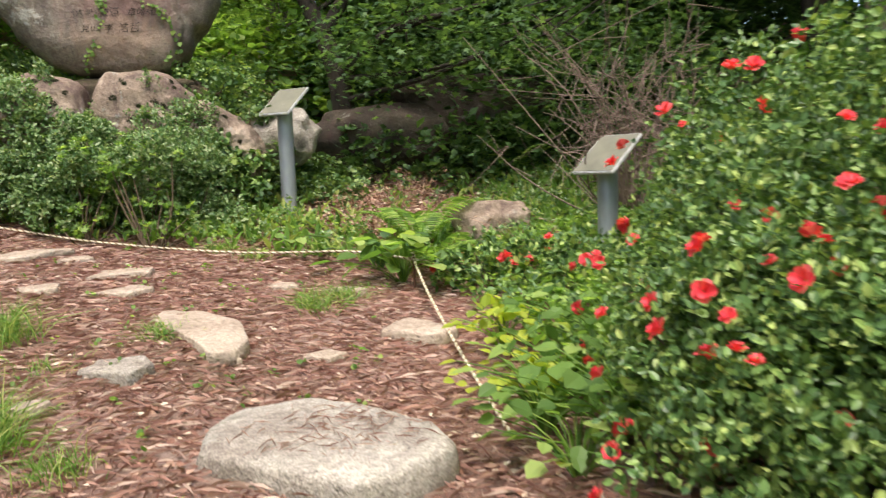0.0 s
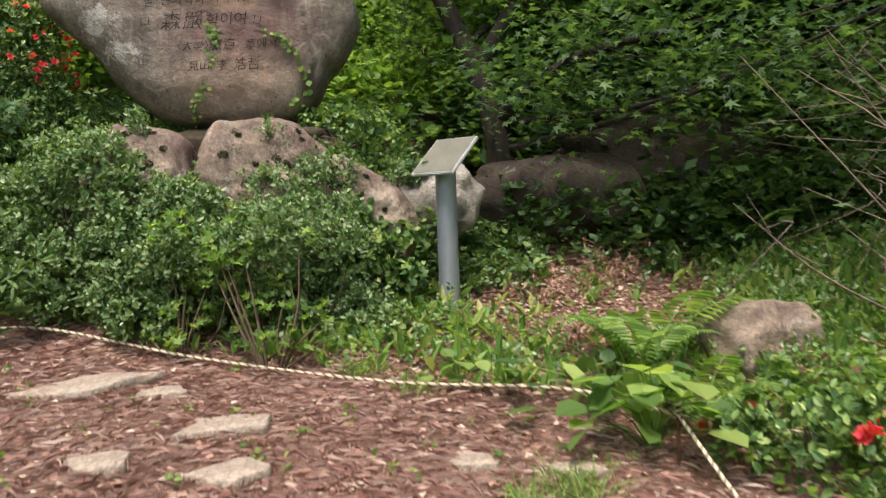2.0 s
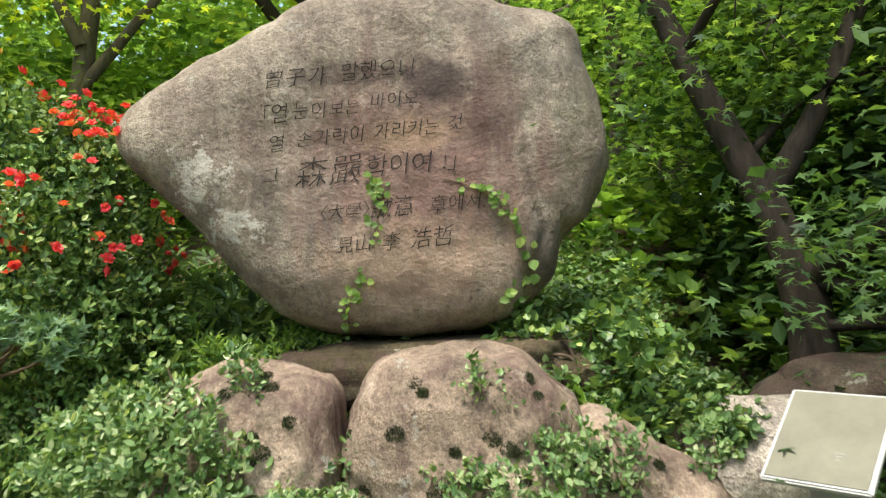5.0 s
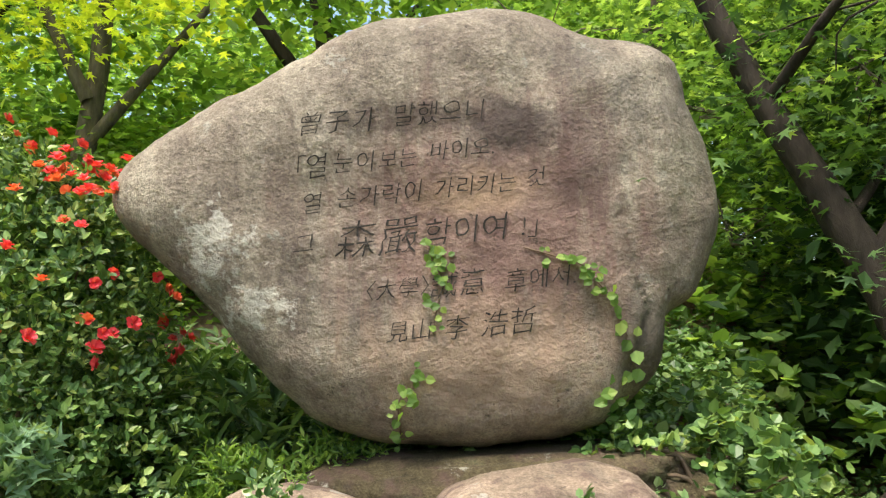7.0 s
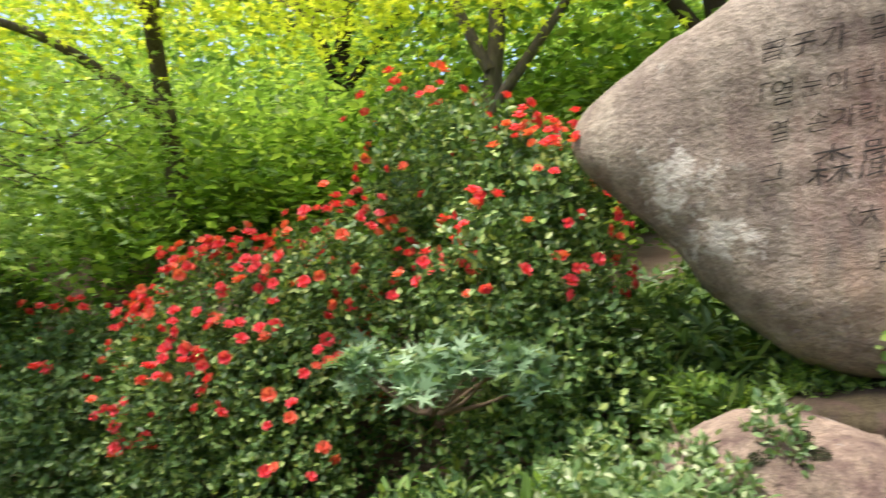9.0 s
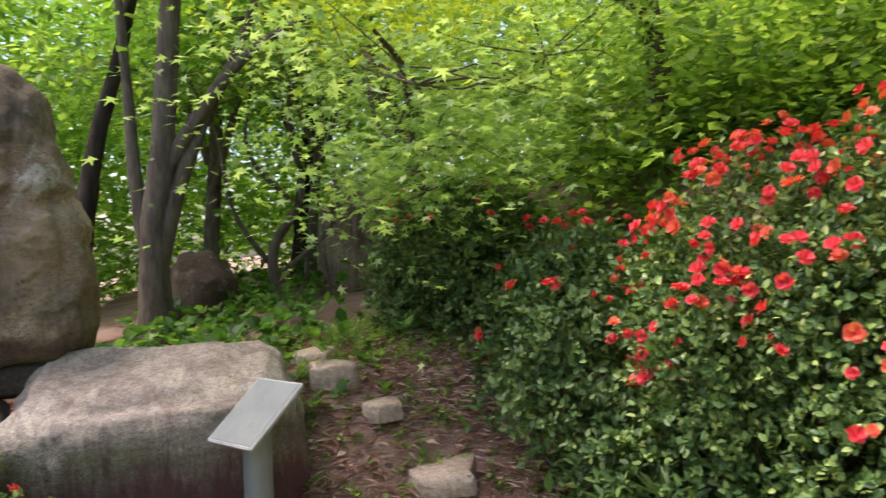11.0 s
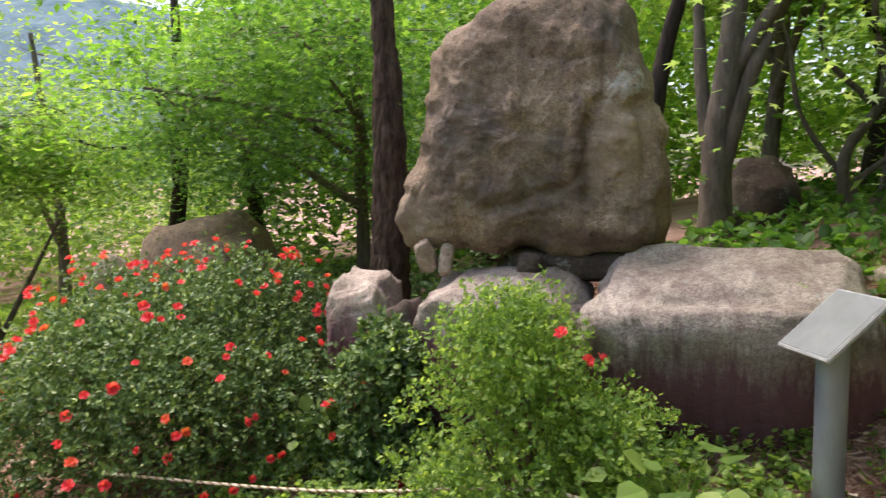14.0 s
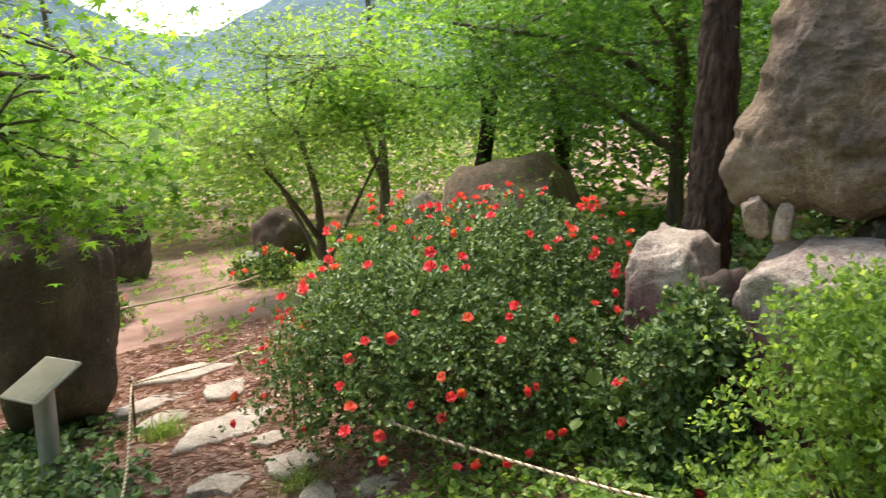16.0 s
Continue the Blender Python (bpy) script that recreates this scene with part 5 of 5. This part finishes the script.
litter("needle_litter", (-7.8, 3.3, -3.6, 5.3), 26000, L_NEEDLE, "fallen reddish pine needles beside the steps", 0.09, 0.035, 5)
litter("leaf_litter", (-8.5, 3.2, -3.6, 5.4), 6000, L_DRY, "fallen dry leaves beside the steps", 0.05, 1.0, 6)
litter("leaf_litter", (-1.5, 5.2, 1.0, 8.0), 11000, L_DRY, "fallen dry leaves in the bed beside the sign", 0.045, 1.0, 7)
cover("verge_plants", (-8.5, 3.4, -4.4, 5.2), 2000, L_FRESH, "scattered small weeds on the needle-strewn soil", LEAF_BROAD, 0.03, 5, (0.005, 0.05), 25)
cover("verge_plants", (-4.4, 1.6, -0.2, 4.9), 260, L_FRESH, "scattered small weeds on the path", LEAF_BROAD, 0.025, 5, (0.005, 0.03), 26)
for _k, (_x, _y, _n, _h) in enumerate(((-1.5, 2.3, 420, 0.26), (-1.75, 2.45, 360, 0.24), (-2.0, 3.3, 320, 0.24), (-1.62, 1.95, 300, 0.24), (-1.35, 3.45, 180, 0.1), (-0.72, 4.0, 240, 0.15), (-0.6, 4.25, 160, 0.14), (-1.2, 2.2, 150, 0.12), (-1.65, 3.0, 90, 0.08),
                                      (-2.4, 3.1, 220, 0.15), (-1.3, 5.1, 120, 0.12), (-0.9, 5.35, 120, 0.14), (-1.6, 5.25, 120, 0.12), (-4.95, 0.05, 180, 0.14), (-4.72, -1.5, 240, 0.2), (-7.9, 4.15, 260, 0.2), (-8.3, 4.5, 260, 0.2), (-5.3, 1.0, 120, 0.16), (-7.4, 4.0, 140, 0.14))):
    tuft((_x, _y), _n, _h, _k)


# ---- broad leaved plants, ferns ----
def leafy_plant(at, n, size, leaf, seed, label, shape=LEAF_BROAD, high=0.2, wide=0.15, name="leafy_plant"):
    rng = np.random.default_rng(seed + 500)
    x, y = at
    z = gz(x, y)
    root = thing(name, (x, y, z), label, "plant", "leafy plants")
    e = np.stack([rng.normal(0, wide, n), rng.normal(0, wide, n), high * rng.uniform(0.5, 1.2, n)], -1)
    st = [tube(curve_pts([(0, 0, -0.02), (q[0] * 0.4, q[1] * 0.4, q[2] * 0.7), tuple(q)], 6), np.linspace(0.004, 0.002, 6), 4) for q in e[:40]]
    v, f = merged(st)
    part("stem", mesh_from("stem", v, f, L_FRESH), root)["kind"] = "stuff"
    out = np.stack([e[:, 0], e[:, 1], rng.normal(-0.02, 0.03, n)], -1) + 0.05 * rng.normal(size=(n, 3))
    v, f = leaves(e, out, np.stack([rng.normal(0, 0.3, n), rng.normal(0, 0.3, n), np.ones(n)], -1), size * rng.uniform(0.7, 1.3, n), shape)
    part("foliage", mesh_from("foliage", v, f, leaf), root)
    return root


leafy_plant((-0.28, 4.72), 34, 0.15, L_FRESH, 1, "broad-leaved green plant at the corner of the rope", high=0.28)
leafy_plant((-0.45, 5.0), 24, 0.12, L_AZALEA, 2, "broad-leaved green plant in the bed", high=0.22)
leafy_plant((0.25, 3.3), 60, 0.06, L_YELLOW, 3, "bright yellow-green leafy plant beside the rope", high=0.2, wide=0.1)
leafy_plant((0.3, 2.75), 80, 0.06, L_YELLOW, 4, "bright yellow-green leafy plant beside the rope", high=0.16, wide=0.13)
leafy_plant((-5.62, 3.2), 34, 0.13, L_FRESH, 5, "fresh green broad-leaved plant before the boulder", high=0.32, wide=0.14)
leafy_plant((-6.05, 1.15), 16, 0.1, L_FRESH, 6, "light green broad-leaved plant beside the azalea", high=0.35, wide=0.1)
leafy_plant((-5.9, 4.95), 20, 0.14, L_FRESH, 7, "green long-leaved plant beside the steps", LEAF_LONG, 0.2, 0.12)
bush((-3.75, 5.95), (0.35, 0.3, 0.6), L_FRESH, "upright long-leaved green plant beside the base boulders", 260, 5, 0.1, LEAF_LONG, seed=30, name="leafy_plant", category="plant", group="leafy plants")
# darker leaf colour here stands for the shade below the azaleas
bush((-4.25, 5.2), (0.5, 0.3, 0.36), L_AZALEA_DARK, "long-leaved green plant below the azaleas", 330, 5, 0.09, LEAF_LONG, seed=31, name="leafy_plant", category="plant", group="leafy plants")
leafy_plant((-6.12, 2.4), 60, 0.05, L_FRESH, 10, "slender green shoot above the shrub", LEAF_OVAL, 0.85, 0.05)
leafy_plant((-1.1, 5.2), 10, 0.1, L_FRESH, 11, "light green heart-leaved plant in the bed", high=0.12, wide=0.1)
bush((-4.2, 5.75, gz(-4.2, 5.75) + 1.0), (0.5, 0.3, 0.16), L_SPRAY, "pale blue-green maple spray before the azaleas", 260, 3, 0.09, LEAF_MAPLE, seed=32, name="maple_seedling", category="plant", group="leafy plants", up=1.5)


def fern(at, n, long, seed, label):
    rng = np.random.default_rng(seed + 700)
    x, y = at
    root = thing("fern", (x, y, gz(x, y)), label, "fern", "ferns")
    for k in range(n):
        a = k * 2 * math.pi / n + rng.normal(0, 0.2)
        L = long * rng.uniform(0.7, 1.15)
        d = np.array([math.cos(a), math.sin(a), 0])
        s = np.linspace(0, 1, 26)
        spine = d[None] * (s * L * 0.85)[:, None] + np.array([0, 0, 1])[None] * (L * (1.35 * s - 0.85 * s ** 2))[:, None]
        side = np.cross(d, [0, 0, 1])
        w = L * 0.2 * np.sin(np.pi * np.clip(s * 0.93 + 0.1, 0, 1)) ** 0.8
        pts = np.concatenate([spine[3:], spine[3:]])
        ways = np.concatenate([side[None] + 0.35 * d[None] + np.zeros((23, 3)), -side[None] + 0.35 * d[None] + np.zeros((23, 3))])
        lv, lf = leaves(pts, ways, np.tile([0, 0, 1.0], (46, 1)) + 0.3 * d, np.concatenate([w[3:], w[3:]]), (LEAF_LONG[0] * np.array([1, 0.75, 1]), LEAF_LONG[1]))
        tv, tf = tube(spine, np.linspace(0.004, 0.001, 26), 4)
        v, f = merged([(lv, lf), (tv, tf)])
        part("frond", mesh_from("frond", v, f, L_FRESH), root)
    return root


for _k, (_x, _y, _n, _s, _h) in enumerate(((0.32, 2.5, 40, 0.075, 0.22), (0.42, 2.75, 36, 0.07, 0.2), (0.55, 2.35, 44, 0.08, 0.26), (0.38, 2.2, 36, 0.07, 0.2), (0.62, 2.9, 40, 0.075, 0.25), (0.5, 3.3, 36, 0.07, 0.2))):
    leafy_plant((_x, _y), _n, _s, L_FRESH, 20 + _k, "fresh green leafy weed beside the azalea", high=_h, wide=0.13)
tree((1.75, 3.1), [(0.0, 0.0, 0.7), (-0.05, -0.05, 1.3), (-0.1, -0.1, 1.9)], 0.02, [(-0.15, -0.1, 1.55, 0.35, 0.15), (0.25, -0.2, 1.75, 0.4, 0.18), (0.0, 0.2, 1.9, 0.4, 0.15)], L_YELLOW, "young maple with yellow-green leaves above the azalea", M_BARK, LEAF_MAPLE, 0.075, 900, 60)


fern((-0.2, 5.5), 10, 0.6, 1, "green fern with arching fronds beside a mossy rock")
fern((-0.05, 4.95), 8, 0.45, 2, "green fern with arching fronds near the rope corner")
fern((0.7, 7.2), 8, 0.5, 3, "dark green fern under the trees")

def dry_weeds(at, n, h, seed):
    """A clump of dead reddish-brown stalks lying over one another."""
    rng = np.random.default_rng(seed + 950)
    x, y = at
    root = thing("dry_weeds", (x, y, gz(x, y)), "clump of dead reddish-brown stalks and fronds", "plant", "dry weeds")
    for _ in range(n):
        a, l = rng.uniform(0, 6.28), h * rng.uniform(0.6, 1.3)
        d = np.array([math.cos(a), math.sin(a), 0.0])
        e = d * l * rng.uniform(0.5, 1.0) + np.array([0, 0, l * rng.uniform(0.1, 0.7)])
        v, f = tube(curve_pts([(0.02 * d[0], 0.02 * d[1], -0.02), e * 0.5 + np.array([0, 0, 0.12 * l]), e], 7), np.linspace(0.0028, 0.001, 7), 4)
        p = e * rng.uniform(0.3, 1.0, (9, 1)) + rng.normal(0, 0.015, (9, 3))
        lv, lf = leaves(p, rng.normal(size=(9, 3)), rng.normal(size=(9, 3)) + np.array([0, 0, 1.0]), np.full(9, 0.045), LEAF_LONG)
        part("stalk", mesh_from("stalk", *merged([(v, f), (lv, lf)]), L_DRY), root)
    return root


for _k, (_x, _y) in enumerate(((-0.75, 6.3), (-0.35, 6.6), (0.1, 6.0), (-0.6, 5.7), (0.55, 5.1), (0.9, 5.0), (-0.2, 7.1), (0.35, 4.75))):
    dry_weeds((_x, _y), 16, 0.32, _k)
# fallen blooms and low azalea twigs near the corner
bush((0.3, 4.5), (0.4, 0.35, 0.25), L_AZALEA, "low straggling azalea with red blooms by the rope", 260, 6, 0.045, flowers=14, seed=12, group="azaleas", flower_low=0.2)
bush((0.75, 4.0), (0.3, 0.3, 0.25), L_AZALEA, "low straggling azalea beside the sign", 220, 6, 0.045, flowers=4, seed=13, group="azaleas")
bush((-5.3, -6.4), (0.6, 0.5, 0.5), L_AZALEA, "coral-flowered azalea beside the far boulders", 500, 6, 0.06, flowers=45, seed=14, group="azaleas", coral=0.9, flower_scale=1.5)
bush((-11.0, 5.3), (0.6, 0.6, 0.7), L_AZALEA, "coral-flowered azalea on the slope", 500, 6, 0.06, flowers=40, seed=15, group="azaleas", coral=0.9, flower_scale=1.6)
bush((-8.0, -7.0), (0.5, 0.5, 0.4), L_AZALEA, "coral azalea by a far boulder", 400, 6, 0.06, flowers=14, seed=16, group="azaleas", coral=0.7, flower_scale=1.4)

# dead shrub
_root = thing("dead_shrub", (1.35, 5.3, gz(1.35, 5.3)), "tangle of bare grey-brown twigs behind the sign", "shrub")
_rng = np.random.default_rng(77)
for _k in range(70):
    _tw = []
    _e = np.array([_rng.normal(0, 0.45), _rng.normal(0, 0.4), _rng.uniform(0.6, 1.6)])
    _m = _e * 0.5 + _rng.normal(0, 0.15, 3)
    _tw.append(tube(curve_pts([(0.1 * _e[0], 0.1 * _e[1], 0), _m, _e], 8), np.linspace(0.008, 0.002, 8), 4))
    for _q in range(3):
        _f0 = _m + (_e - _m) * _rng.uniform(0, 0.8)
        _tw.append(tube(curve_pts([_f0, _f0 + _rng.normal(0, 0.1, 3), _f0 + _rng.normal(0, 0.25, 3)], 5), np.linspace(0.004, 0.0015, 5), 4))
    _v, _f = merged(_tw)
    part("stem", mesh_from("stem", _v, _f, M_TWIG_GREY, True), _root)


# ---- ropes and stakes ----
def rope(points, label, radius=0.0075, n=None):
    p = np.asarray(points, float)
    length = np.sum(np.linalg.norm(np.diff(p, axis=0), axis=1))
    n = n or int(length / 0.012)
    c = curve_pts(p, n)
    seg = np.concatenate([[0], np.cumsum(np.linalg.norm(np.diff(c, axis=0), axis=1))])
    t = unit(np.gradient(c, axis=0))
    a = unit(np.cross(t, [0, 0, 1.0]))
    b = np.cross(t, a)
    root = thing("rope", tuple(c[0]), label, "rope", "ropes")
    for k in range(3):
        ph = seg / 0.05 * 2 * np.pi + k * 2 * np.pi / 3
        q = c + radius * 0.6 * (np.cos(ph)[:, None] * a + np.sin(ph)[:, None] * b) - c[0]
        v, f = tube(q, np.full(n, radius * 0.62), 6)
        part("strand", mesh_from("strand", v, f, M_ROPE if k else M_ROPE_DARK, True), root, "" if k else "darker brown strand")
    return root


def stake(x, y, top, label="thin rusty steel stake holding the rope"):
    z = gz(x, y)
    root = thing("rope_stake", (x, y, z), label, "stake", "rope stakes")
    v, f = tube([(0, 0, -0.1), (0, 0, 0.1), (0, 0, top - z)], [0.008, 0.008, 0.008], 8)
    part("rod", mesh_from("rod", v, f, M_RUST, True), root)
    q = [(0.012 * math.cos(a), 0.012 * math.sin(a), top - z - 0.03 + 0.004 * a) for a in np.linspace(0, 6.28 * 2, 30)]
    v, f = tube(q, [0.005] * 30, 6)
    part("knot", mesh_from("knot", v, f, M_ROPE, True), root, "cream rope tied round the rod")
    return root


rope([(-4.4, 5.05, 1.36), (-3.85, 5.2, 1.31), (-3.32, 5.27, 1.33), (-2.4, 5.15, 1.19), (-1.4, 5.0, 1.1), (-0.63, 4.9, 1.09), (-0.2, 4.6, 1.06)], "twisted cream and brown rope strung low along the bed")
rope([(-0.2, 4.6, 1.06), (-0.11, 4.1, 0.94), (-0.01, 3.6, 0.84), (0.09, 3.1, 0.755), (0.19, 2.6, 0.69), (0.21, 2.5, 0.66)], "twisted cream rope slanting down beside the path")
rope([(-0.2, 4.6, 1.06), (0.35, 4.5, 1.0), (0.72, 4.1, 0.99), (0.85, 3.5, 1.03), (0.85, 2.9, 1.1)], "thin cream rope through the azaleas", 0.004)
rope([(-4.0, 0.15, 0.9), (-4.25, -0.55, 0.88), (-4.58, -1.6, 0.97)], "cream rope strung beside the path")
rope([(-4.58, -1.6, 0.97), (-5.3, -2.1, 0.82), (-6.1, -2.5, 0.78)], "cream rope strung across the path edge", 0.006)
rope([(-5.42, -0.95, 0.98), (-5.5, -0.2, 1.0), (-5.25, 0.55, 1.2), (-5.5, 1.6, 1.22), (-5.6, 2.6, 1.38), (-5.45, 3.0, 1.42)], "twisted cream rope strung before the shrubs")
rope([(-5.47, -5.3, 0.6), (-6.3, -5.9, 0.48), (-7.2, -6.4, 0.42), (-8.2, -7.0, 0.4)], "cream rope along the far path", 0.012)
for _x, _y, _t in ((-0.2, 4.6, 1.09), (-3.32, 5.27, 1.36), (-4.58, -1.6, 1.0), (-5.42, -0.95, 1.02), (-2.43, 3.65, 1.25), (-5.45, 3.0, 1.45)):
    stake(_x, _y, _t)
# ---- carved writing ----
from mathutils.bvhtree import BVHTree

_tree = BVHTree.FromPolygons([tuple(v.co) for v in text_stone.data.vertices], [tuple(p.vertices) for p in text_stone.data.polygons])


def on_face(u, v, off):
    hit, nor, _, _ = _tree.ray_cast(Vector((u, -2, v)), Vector((0, 1, 0)))
    return hit + Vector((0, -off, 0)) if hit else None


def carved(body, u, v, size, stretch=1.0):
    """Handwritten characters cut into the boulder's face and inked."""
    cu = bpy.data.curves.new("inscription", "FONT")
    cu.body, cu.size, cu.align_x, cu.align_y = body, size, "LEFT", "CENTER"
    cu.offset = -0.011 * size
    tmp = new("inscription", cu)
    me = bpy.data.meshes.new_from_object(tmp.evaluated_get(bpy.context.evaluated_depsgraph_get()))
    bpy.data.objects.remove(tmp)
    bm = bmesh.new()
    bm.from_mesh(me)
    for w in bm.verts:
        x = w.co.x * stretch + 0.16 * w.co.y + 0.05 * size * noise.noise(w.co * 25 / size * 0.2)
        y = w.co.y + 0.07 * w.co.x + 0.06 * size * noise.noise(w.co * 20 / size * 0.2 + Vector((5, 0, 0)))
        w.co = on_face(u + x, v + y, 0.006) or Vector((u + x, -0.3, v + y))
    ob = part("inscription", mesh_of("inscription", bm, M_CARVED, False), text_stone, "carved dark handwritten characters")
    return ob


for _body, _px, _py, _size in (("曾子가", 566, 209, 50), ("말했으니", 742, 196, 48), ("「열", 532, 290, 48), ("눈이", 630, 282, 44), ("보는", 714, 276, 40), ("바이오.", 808, 264, 42),
                               ("열", 570, 355, 46), ("손가락이", 635, 346, 44), ("가리키는", 815, 334, 42), ("것", 985, 318, 42), ("그", 556, 430, 46), ("森嚴", 632, 428, 78), ("함이여", 792, 417, 58), ("!」", 970, 408, 52),
                               ("〈大學〉", 664, 520, 40), ("誠意", 802, 514, 52), ("章에서.", 936, 508, 44), ("見山", 722, 594, 42), ("李", 825, 590, 46), ("浩哲", 890, 586, 52)):
    carved(_body, (_px - 800) * 0.00166, (420 - _py) * 0.00166 - 0.045, _size * 0.00166)


# ---- ivy on the boulder ----
def ivy(line, n, seed, size=0.032, stem=True):
    rng = np.random.default_rng(seed + 800)
    pts = [on_face((px - 800) * 0.00166, (420 - py) * 0.00166 - 0.045, 0.006) for px, py in line]
    pts = [tuple(p) for p in pts if p]
    c = curve_pts(pts, 40)
    root = thing("ivy_vine", (0, 0, 0), "green creeper clinging to the inscribed boulder", "vine", "creepers")
    root.matrix_world = TEXT_M
    v, f = tube(c, np.full(40, 0.0025), 5)
    part("stem", mesh_from("stem", v, f, M_TWIG, True), root)
    k = rng.integers(0, 40, n)
    p = c[k] + np.stack([rng.normal(0, 0.014, n), -0.008 - np.abs(rng.normal(0, 0.008, n)), rng.normal(0, 0.012, n)], -1)
    way = np.stack([rng.normal(0, 1, n), rng.normal(-0.15, 0.15, n), rng.normal(-0.2, 0.7, n)], -1)
    up = np.stack([rng.normal(0, 0.25, n), -np.ones(n), rng.uniform(0.1, 0.6, n)], -1)
    v, f = leaves(p, way, up, size * rng.uniform(0.6, 1.25, n), LEAF_BROAD)
    part("foliage", mesh_from("foliage", v, f, L_FRESH), root)


ivy([(810, 425), (815, 460), (825, 500), (815, 545), (805, 600)], 40, 1, 0.028)
ivy([(775, 650), (765, 690), (740, 715), (740, 770), (735, 800)], 30, 2, 0.03)
ivy([(975, 445), (1030, 462), (1080, 480), (1110, 515), (1140, 550), (1150, 590)], 38, 3, 0.028)
ivy([(1150, 590), (1172, 640), (1165, 690), (1120, 720), (1170, 740)], 18, 4, 0.04)


# ---- moss in the hollows of the base boulders ----
for _ob in [o for o in scene.objects if o.name.startswith("base_boulder")]:
    _m = _ob.matrix_world.copy()
    _bt = BVHTree.FromPolygons([tuple(_m @ v.co) for v in _ob.data.vertices], [tuple(p.vertices) for p in _ob.data.polygons])
    _c = _m.translation
    _rng = np.random.default_rng(int(abs(_c.x) * 100))
    for _k in range(5):
        _hit, _nor, _, _ = _bt.ray_cast(Vector((_c.x + _rng.uniform(-0.35, 0.4), _c.y - 1.5, _c.z + _rng.uniform(0.1, 0.5))), Vector((0, 1, 0)))
        if _hit is not None:
            bush(tuple(_hit - 0.03 * _nor), (0.1, 0.07, 0.15), L_BOX, "small leafy sprig rooted in a crack of the boulder", 42, 5, 0.026, seed=70 + len(bpy.data.objects) % 97, name="sprig", category="plant", group="sprigs on the boulders", twigs=6, lobe_count=5)
    for _k in range(16):
        _off, _zz = _rng.uniform(-0.33, 0.33), _c.z + _rng.uniform(0.12, 0.5)
        _from = Vector((_c.x + _off, _c.y - 1.5, _zz))
        _hit, _nor, _, _ = _bt.ray_cast(_from, Vector((0, 1, 0)))
        if _hit is None:
            continue
        _n = 420
        _q = _nor.to_track_quat("Z", "Y").to_matrix()
        _s = _rng.uniform(0.012, 0.026)
        _ang, _far = _rng.uniform(0, 6.28, _n), 1.3 * _s * np.sqrt(_rng.uniform(0, 1, _n))
        _p = np.stack([_far * np.cos(_ang), _far * np.sin(_ang) * 0.8, _rng.uniform(-0.001, 0.003, _n)], -1)
        _v, _f = leaves(_p, _rng.normal(size=(_n, 3)), np.tile([0, 0, 1.0], (_n, 1)) + 0.6 * _rng.normal(size=(_n, 3)), np.full(_n, 0.006), LEAF_FAR)
        _o = new("moss_patch", mesh_from("moss_patch", _v, _f, M_MOSS))
        _o.matrix_world = Matrix.Translation(_hit) @ _q.to_4x4()
        tagged(_o, "dark moss growing in a hollow of the boulder", "moss", kind="stuff")
